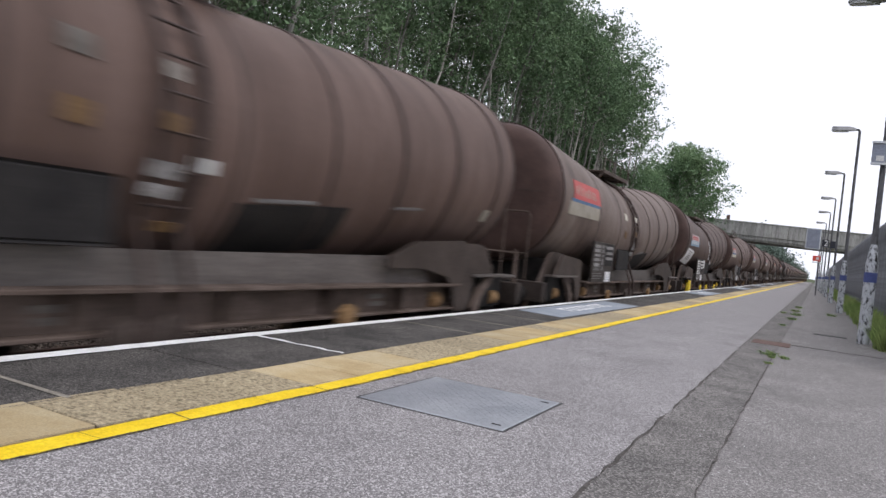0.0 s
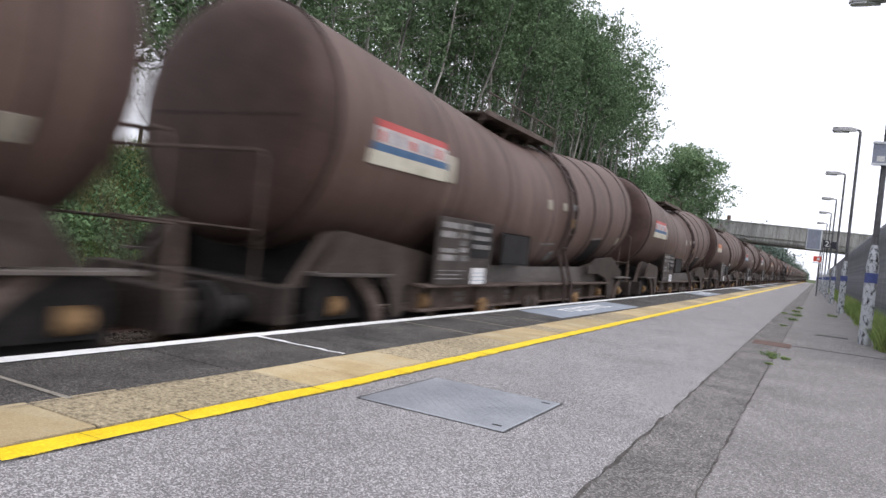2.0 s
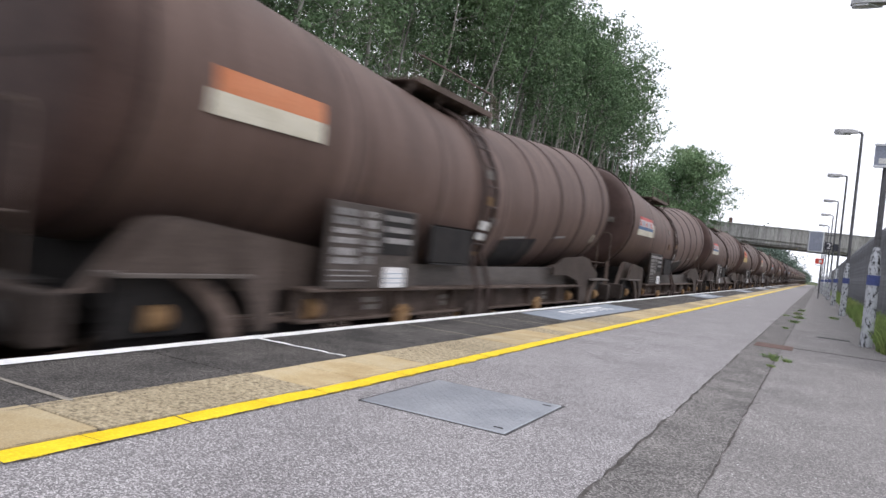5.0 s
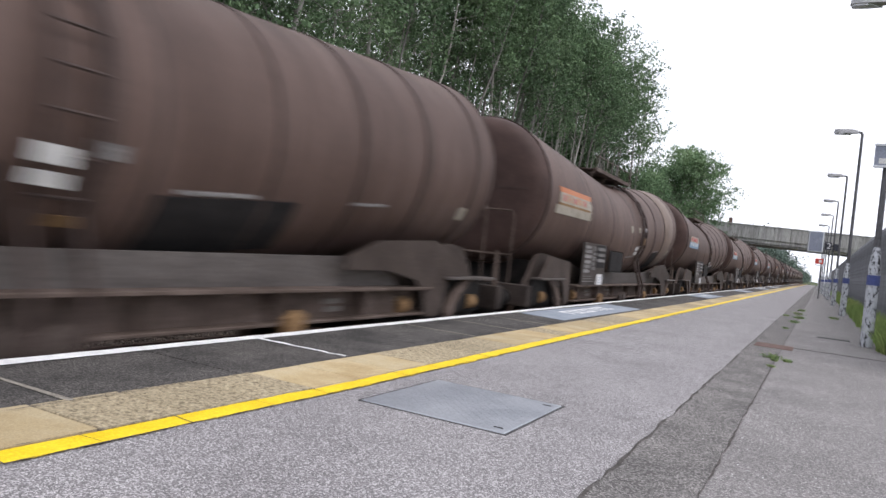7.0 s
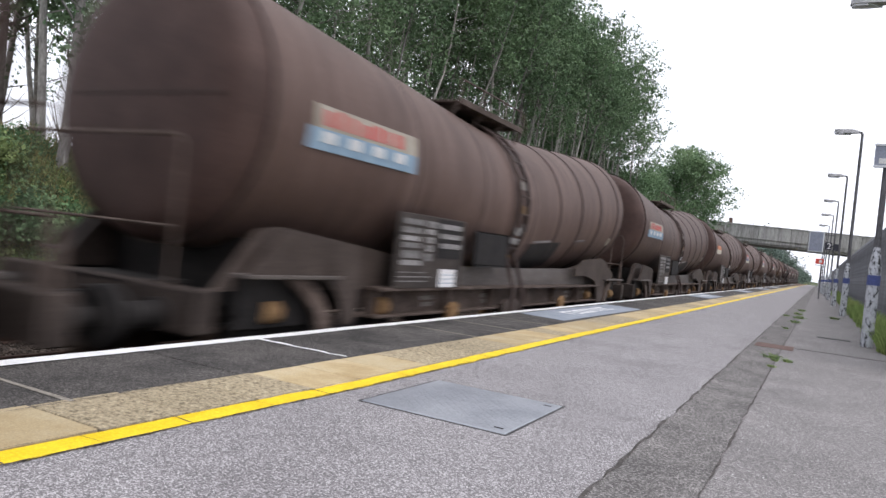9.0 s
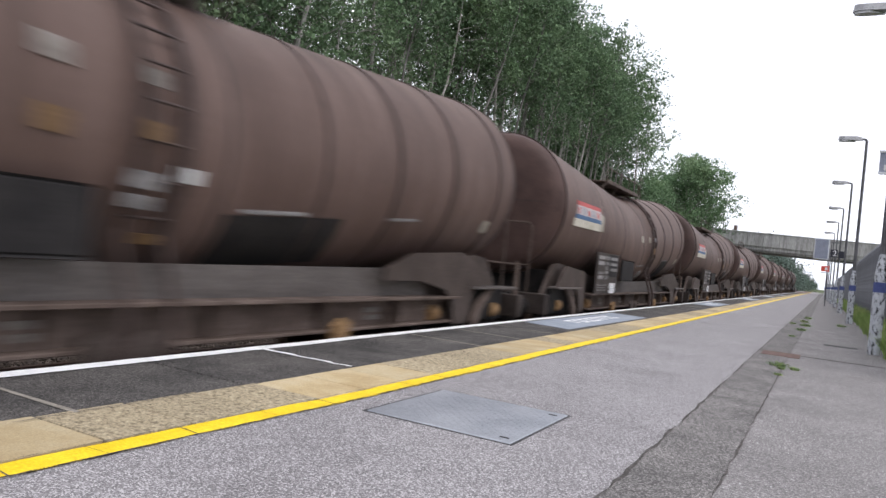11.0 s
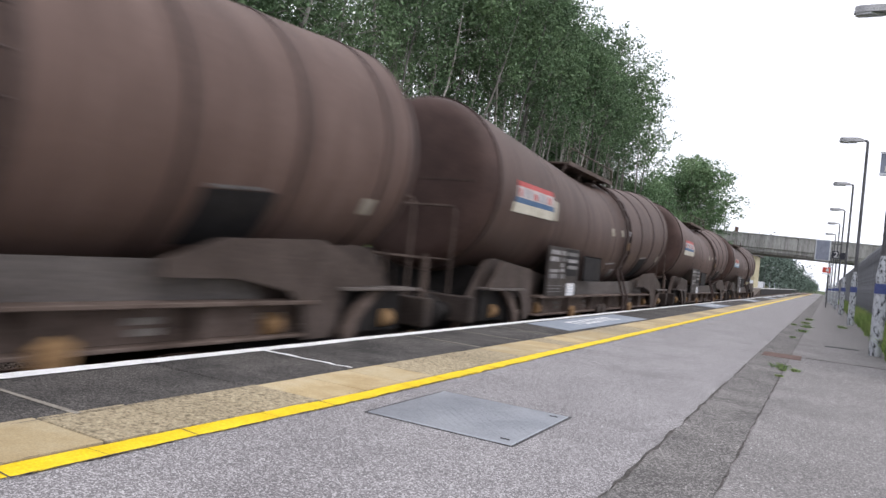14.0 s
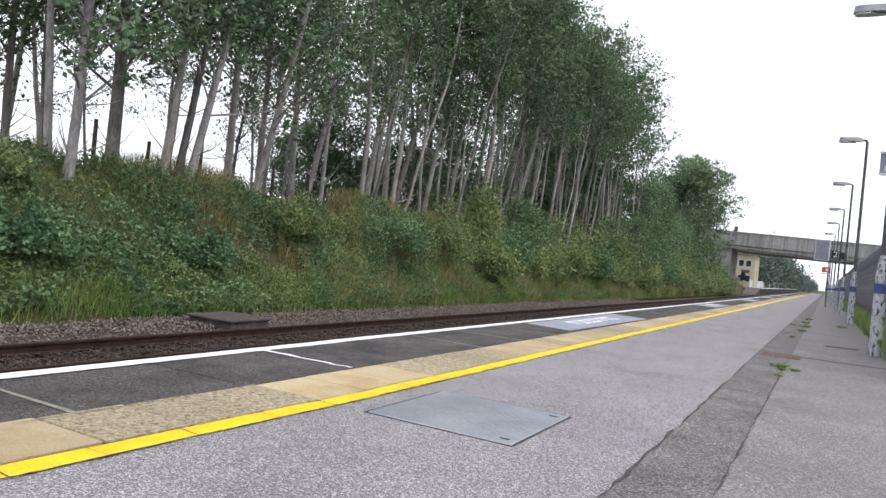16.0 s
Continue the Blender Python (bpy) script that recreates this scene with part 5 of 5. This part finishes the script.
VARIANTS = [tree_variant(21 + i, 14.5 + (i % 4) * 1.2, 2.3 + 0.35 * (i % 3), 3200, 0.26 + 0.06 * (i % 4), M_TREELEAF, 0.165, r0=(0.10, 0.13, 0.085, 0.15, 0.11, 0.095, 0.12, 0.17)[i]) for i in range(8)]
THIN = [tree_variant(41 + i, 13.0 + 0.6 * i, 2.9, 3600, 0.26 + 0.04 * (i % 3), M_TREELEAF, 0.135, r0=(0.115, 0.08, 0.135, 0.09, 0.105, 0.075)[i], limbs=34, clump=0.7, sway=0.06) for i in range(6)]
SLIM = [tree_variant(141 + i, 14.5 + (i % 3) * 1.3, 2.6, 3400, 0.46 + 0.05 * (i % 3), M_TREELEAF, 0.155, r0=(0.075, 0.10, 0.06, 0.085, 0.07, 0.11)[i], limbs=22, clump=1.0, sway=0.085) for i in range(6)]
SMALL = [tree_variant(61 + i, 7.0 + i, 2.0, 6500, 0.08, M_TREELEAF_B, 0.17, r0=0.07, limbs=26, clump=1.1, rounded=True) for i in range(2)]
BIG = tree_variant(90, 14.6, 6.8, 60000, 0.03, M_TREELEAF_B, 0.22, r0=0.3, limbs=84, clump=1.75, rounded=True)


def plant(variant, x, y, turn, size=1.0, label="", sink=0.0, tilt=0.0, z=None):
    zz = float(bank_z(np.array(x), np.array(y))) if z is None else z
    t = thing("tree", label or "slender grey-barked birch tree on the bank", "tree", "trees on the bank", at=pose(x, y, zz - sink, tilt, 0, 0) @ pose(0, 0, 0, 0, 0, turn) @ Matrix.Scale(size, 4))
    part("trunk", variant[0], None, t, "pale grey trunk with limbs")
    part("crown", variant[1], None, t, "loose dark green crown with gaps")
    return t


q = random.Random(77)
# front row, spaced as the trunks stand along the crest, then deeper rows
FRONT = [(-14.6, 9.7, -3.0, 0.127), (-14.9, 9.9, 0.0, 0.1), (-15.5, 9.8, 5.0, 0.1), (-17.3, 12.7, -0.8, 0.2), (-15.7, 13.1, -4.2, 0.125), (-15.6, 13.5, -5.5, 0.115), (-15.5, 13.8, -12.8, 0.128),
         (-16.2, 15.9, -1.5, 0.127), (-17.4, 18.5, 1.0, 0.128), (-15.7, 16.5, -13.5, 0.127), (-17.3, 20.1, 4.0, 0.134), (-17.5, 21.1, -12.5, 0.12), (-16.0, 20.2, -0.5, 0.08), (-17.5, 25.0, -9.5, 0.15),
         (-17.4, 26.4, 3.0, 0.14), (-16.9, 8.6, -4.0, 0.09), (-18.6, 10.6, 2.0, 0.11), (-20.5, 11.6, -3.0, 0.10), (-19.0, 8.9, -6.0, 0.10), (-17.5, 27.3, -17.0, 0.14), (-17.5, 30.0, -9.2, 0.13), (-17.5, 32.5, -11.5, 0.14), (-17.4, 35.1, -10.5, 0.14)]
for i, (x, y, tilt, rad) in enumerate(FRONT):
    tall = 13.0 + 0.7 * (i % 4)
    plant(tree_variant(401 + i, tall, 3.0, 7600 if i < 7 else (4300 if y > 10.7 else 8200), 0.17 + 0.05 * (i % 3), M_TREELEAF, 0.145, r0=rad, limbs=34, clump=0.95, sway=0.022, bark=M_BARK_PALE if i in (0, 1, 2, 6, 9, 12, 13) else M_BARK), x, y, q.uniform(0, 360), 1.0, tilt=tilt)
for i in range(46):
    y = 22 + 36 * (i + q.random()) / 46
    plant(SLIM[i % 6], -14.7 - q.uniform(0, 2.4), y, q.uniform(0, 360), q.uniform(0.85, 1.1), tilt=q.uniform(-17, -4))
for i in range(48):
    y = 7 + 62 * (i + q.random()) / 48
    x = -17.2 - q.uniform(0, 9.5)
    y += 0.35 * (-x - 17)
    if y < 1.5 * -x and i % 3 != 1:
        continue
    plant(THIN[i % 6] if y < 1.3 * -x else VARIANTS[q.randrange(8)], x, y, q.uniform(0, 360), q.uniform(0.8, 1.1), tilt=q.uniform(-2, 2))
UNDER = [tree_variant(161 + i, 8.5 + i, 2.4, 4600, 0.06, M_TREELEAF, 0.235, r0=0.08, limbs=30, clump=1.2, rounded=True) for i in range(2)]
for i in range(12):
    plant(UNDER[i % 2], -19.5 - q.uniform(0, 8), 54 + 20 * (i + q.random()) / 12, q.uniform(0, 360), q.uniform(0.85, 1.25), "dark bushy young tree under the birches", sink=0.3)
for i in range(38):
    plant(UNDER[i % 2], -18.5 - q.uniform(0, 9), 27 + 32 * (i + q.random()) / 38, q.uniform(0, 360), q.uniform(0.42, 0.72), "dark bushy young tree under the birches", sink=0.3)
for i in range(11):
    plant(THIN[i % 6], -25 - q.uniform(0, 9), 12 + 26 * (i + q.random()) / 11, q.uniform(0, 360), q.uniform(0.75, 1.0), tilt=q.uniform(-4, 2))
plant(BIG, -15.9, 88.0, 40, 1.0, "broad bright green tree standing apart beside the bridge", z=0.4)
plant(BIG, -18.5, 97.0, 160, 0.75, "rounded green tree near the bridge", z=0.4)
for x, y in ((-14.0, 58.5), (-14.6, 61.5), (-16, 60), (-17.5, 63)):
    plant(VARIANTS[int(y) % 8], x, y, q.uniform(0, 360), 1.1)
for i in range(14):
    y = 50 + 22 * (i + q.random()) / 14
    plant(SMALL[i % 2], -17.5 - q.uniform(0, 7), y, q.uniform(0, 360), q.uniform(0.7, 1.05), "bushy green sapling under the trees", sink=0.3)
for x, y, sc in ((-13.6, 58, 0.8), (-13.4, 64, 0.75), (-13.8, 70, 0.85), (-14.0, 76, 0.8), (-13.2, 82, 0.6), (-15.5, 66, 1.0), (-16, 73, 1.05), (-13.9, 50, 0.6)):
    plant(SMALL[int(y) % 2], x, y, q.uniform(0, 360), sc, "bushy green sapling on the bank", sink=0.3)


def shrub(x, y, rad, high, material, leaves, seed, label, leaf=0.11):
    rng = np.random.default_rng(seed)
    zz = float(bank_z(np.array(x), np.array(y)))
    t = thing("shrub", label, "shrub", "shrubs on the bank", at=pose(x, y, zz))
    st = Shape()
    tips = []
    for i in range(12):
        a, u = rng.uniform(0, 6.28), rng.uniform(0.2, 0.9)
        e = (math.cos(a) * rad * u, math.sin(a) * rad * u, high * rng.uniform(0.35, 0.95) * (1.1 - 0.5 * u))
        st.tube([(0, 0, -0.1), (e[0] * 0.4, e[1] * 0.4, e[2] * 0.55), e], [0.03, 0.02, 0.006], 4, caps=False)
        tips += [e, (e[0] * 0.7, e[1] * 0.7, e[2] * 0.75), (e[0] * 1.1, e[1] * 1.1, e[2] * 0.5)]
    part("stem_cluster", st, M_BARK, t)
    C = np.array(tips)
    p = C[rng.integers(0, len(C), leaves)] + rng.normal(size=(leaves, 3)) * rad * 0.17
    p[:, 2] = np.abs(p[:, 2])
    part("foliage", leaf_mesh("foliage", p, leaf, material, rng, flat=0.8), None, t, "small mixed green leaves")
    return t


for i, (x, y, rad, high) in enumerate(((-13.9, 21.5, 1.5, 1.5), (-13.6, 24.8, 1.9, 1.9), (-13.3, 28.5, 1.7, 1.7), (-13.9, 32.0, 2.0, 2.0), (-13.2, 36.0, 1.7, 1.6), (-13.6, 40.0, 2.0, 1.8),
                                       (-13.2, 45.0, 1.9, 1.7), (-13.4, 50.0, 2.1, 2.0), (-13.0, 56.0, 2.0, 2.2), (-13.0, 63.0, 2.4, 2.4), (-12.9, 71.0, 2.4, 2.2), (-12.9, 79.0, 2.6, 2.0),
                                       (-13.6, 12.6, 1.2, 0.7), (-14.3, 16.8, 1.2, 1.0), (-14.8, 7.6, 1.0, 0.8), (-13.2, 8.3, 1.1, 0.7), (-12.9, 87.0, 2.4, 2.4), (-12.8, 93.0, 2.4, 2.4), (-13.2, 98.0, 2.6, 3.2), (-12.2, 100.5, 1.6, 2.2), (-14.6, 30.0, 1.9, 2.6), (-14.8, 37.0, 2.1, 2.8), (-14.6, 44.0, 2.3, 3.0), (-14.5, 52.0, 2.5, 3.2), (-14.4, 60.0, 2.5, 3.2), (-14.2, 67.0, 2.6, 3.2), (-14.2, 75.0, 2.7, 3.0), (-14.4, 82.0, 2.7, 3.2), (-13.4, 34.0, 1.5, 1.9), (-13.2, 48.0, 1.6, 1.9), (-12.1, 97.0, 1.4, 1.6), (-11.7, 101.0, 1.2, 2.0), (-12.6, 102.5, 1.4, 2.6), (-12.3, 99.0, 1.6, 3.4), (-11.9, 102.8, 1.3, 2.8), (-12.8, 95.0, 1.9, 3.6), (-11.6, 99.0, 1.0, 1.4), (-12.9, 101.0, 1.8, 4.8), (-12.0, 103.0, 1.3, 3.4), (-13.6, 102.0, 1.8, 5.2), (-11.7, 103.2, 0.9, 1.8))):
    shrub(x, y, rad, high, M_BRAMBLE if i % 3 else M_IVY, 4200 if y < 20 else (5600 if y < 50 else 3600), 200 + i, "low bushy green shrub on the cutting bank", 0.10 if y < 25 else (0.14 if y < 50 else 0.17))


def bank_cover():
    rng = np.random.default_rng(8)

    def scatter(n, x0, x1, power=1.6, ymax=70.0, ymin=3.0):
        y = ymin + (ymax - ymin) * rng.uniform(0, 1, n) ** power
        x = rng.uniform(x0, x1, n)
        return x, y

    def patch(x, y, a, b):
        return np.sin(x * 1.1 + y * 0.43 + a) + np.sin(y * 0.9 - x * 0.7 + b) + 0.7 * np.sin(y * 2.1 + x * 1.7 + a * b)

    # ivy and bramble mounds on the slope
    for name, n, m, size, a, b, lo, label in (("ivy_cover", 210000, M_IVY, 0.085, 0.3, 1.2, -0.7, "dense dark green ivy and nettles over the bank"),
                                              ("bramble_cover", 210000, M_BRAMBLE, 0.072, 2.1, 0.4, -0.2, "lighter green bramble leaves over the bank")):
        x, y = scatter(n, -15.4, -11.95)
        keep = patch(x, y, a, b) > lo + rng.normal(size=n) * 0.5
        x, y = x[keep], y[keep]
        mound = 0.28 + 0.16 * np.sin(x * 2.3 + y * 1.9 + a) + 0.12 * np.sin(y * 4.1 - x * 3.3 + b)
        z = bank_z(x, y) + np.abs(rng.normal(size=len(x))) * 0.13 + np.clip(mound, 0, 1) * rng.uniform(0.2, 1, len(x))
        ob = new(name, leaf_mesh(name, np.stack([x, y, z], 1), size, m, rng, flat=0.9))
        tagged(ob, label, "undergrowth", kind="stuff")
    # long grass at the foot, dry grass near the crest
    x, y = scatter(70000, -13.1, -11.75, 1.5, 100)
    keep = rng.uniform(0, 1, len(x)) < np.clip((-11.7 - x) / 0.5, 0.05, 1) * np.where(y < 22, 0.6, 1.0)
    x, y = x[keep], y[keep]
    ob = new("long_grass", blade_mesh("long_grass", np.stack([x, y, bank_z(x, y) - 0.02], 1), 0.42, M_GRASS, rng, 0.0075, 0.4))
    tagged(ob, "long green grass along the foot of the bank", "grass", kind="stuff")
    x, y = scatter(80000, -16.3, -13.4, 1.5, 60)
    keep = (patch(x, y, 1.0, 2.5) > -0.2) & (rng.uniform(0, 1, len(x)) < 0.7)
    x, y = x[keep], y[keep]
    ob = new("dry_grass", blade_mesh("dry_grass", np.stack([x, y, bank_z(x, y) - 0.02], 1), 0.55, M_DRYGRASS, rng, 0.007, 0.45))
    tagged(ob, "dry straw-coloured grass near the top of the bank", "grass", kind="stuff")
    x, y = scatter(40000, -13.2, -11.9, 1.3, 100, 16)
    keep = (patch(x, y, 0.2, 1.5) > -0.2) & (rng.uniform(0, 1, len(x)) < np.clip((y - 14) / 14, 0, 1))
    x, y = x[keep], y[keep]
    ob = new("pale_grass", blade_mesh("pale_grass", np.stack([x, y, bank_z(x, y) - 0.02], 1), 0.72, M_DRYGRASS, rng, 0.009, 0.3))
    tagged(ob, "pale seeding grass along the foot of the bank", "grass", kind="stuff")
    # verge at the fence
    n = 9000
    y = 11.5 + 50 * rng.uniform(0, 1, n) ** 1.7
    x = 0.86 + 0.45 * rng.uniform(0, 1, n) ** 0.8 + 0.06 * np.sin(y * 3)
    ob = new("verge_grass", blade_mesh("verge_grass", np.stack([x, y, 0 * y], 1), 0.36, M_GRASS, rng, 0.006, 0.4))
    tagged(ob, "weedy grass verge along the fence", "grass", kind="stuff")


bank_cover()
build_ballast_stones()


def weed(x, y, size, seed):
    rng = np.random.default_rng(seed)
    t = thing("weed", "small green weed growing from a crack", "weed", "weeds in the platform", at=pose(x, y, 0.0))
    n = 70
    root = rng.normal(size=(n, 3)) * size * 0.3
    root[:, 2] = 0.0
    part("tuft", blade_mesh("tuft", root, size * 0.45, M_BRAMBLE, rng, 0.006, 0.9), None, t)
    p = rng.normal(size=(90, 3)) * np.array([size * 0.5, size * 0.45, size * 0.12])
    p[:, 2] = np.abs(p[:, 2]) + 0.012
    part("rosette", leaf_mesh("rosette", p, size * 0.14, M_IVY, rng, flat=1.5), None, t)


for i, (x, y, sz) in enumerate(((-0.38, 8.75, 0.15), (-0.22, 8.6, 0.09), (-0.34, 8.5, 0.07), (-0.45, 14.2, 0.09), (-0.36, 16.5, 0.16), (-0.33, 18.5, 0.2), (-0.40, 20.5, 0.18), (-0.62, 19.0, 0.11), (-0.35, 23.0, 0.18), (0.42, 20.5, 0.18), (-0.34, 7.9, 0.06))):
    weed(x, y, sz * 0.8, 300 + i)


def grit():
    """Pale grit and litter flecks on the asphalt."""
    rng = np.random.default_rng(12)
    n = 2600
    y = 1.5 + 16 * rng.uniform(0, 1, n) ** 1.6
    x = np.where(rng.uniform(0, 1, n) < 0.5, rng.uniform(-0.3, 0.7, n), rng.uniform(-2.3, 0.7, n))
    p = np.stack([x, y, 0.004 + 0 * x], 1)
    ob = new("grit", leaf_mesh("grit", p, 0.008, M_LWHITE, rng, flat=6, aspect=0.8))
    tagged(ob, "pale grit and flecks on the asphalt", "grit", kind="stuff")


grit()


def bank_posts():
    for i, (x, y, h, tilt) in enumerate(((-16.5, 11.6, 1.35, 4), (-17.0, 13.6, 1.1, -3), (-17.1, 15.6, 1.2, 2), (-16.6, 18.3, 1.2, 1), (-16.5, 20.0, 1.0, 6))):
        zz = float(bank_z(np.array(x), np.array(y)))
        t = thing("fence_post", "weathered wooden fence post leaning on the crest", "fence post", "old fence posts on the bank", at=pose(x, y, zz, tilt, tilt, 0))
        part("post", Shape().tube([(0, 0, -0.3), (0.01, 0, h * 0.5), (0, 0.01, h)], [0.06, 0.055, 0.05], 8), M_WOODPOST, t)


bank_posts()


def far_woods():
    rng = np.random.default_rng(31)
    n = 130000
    C, size = [], []
    for i in range(240):
        y = 215 * math.exp(2.4 * rng.uniform(0, 1))
        x = -17 - rng.uniform(0, 0.05 + 0.02 * y) if i % 5 else 16 + rng.uniform(0, 0.12 * y)
        h = rng.uniform(9, 14)
        for k in range(24):
            C.append((x + rng.normal() * 3, y + rng.normal() * 3, rng.uniform(-1, h)))
    C = np.array(C)
    p = C[rng.integers(0, len(C), n)] + rng.normal(size=(n, 3)) * 1.3
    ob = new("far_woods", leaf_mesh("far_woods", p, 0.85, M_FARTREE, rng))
    tagged(ob, "green woods far along the line, haze put into their colour", "woods", kind="stuff")


far_woods()
build_slabs(PLATFORM)


def motions():
    for k, wg in WAGONS:
        walk(wg, [(t / 2, pose(TRACK, wagon_y(k, t / 2), 0)) for t in range(0, 33)])


motions()
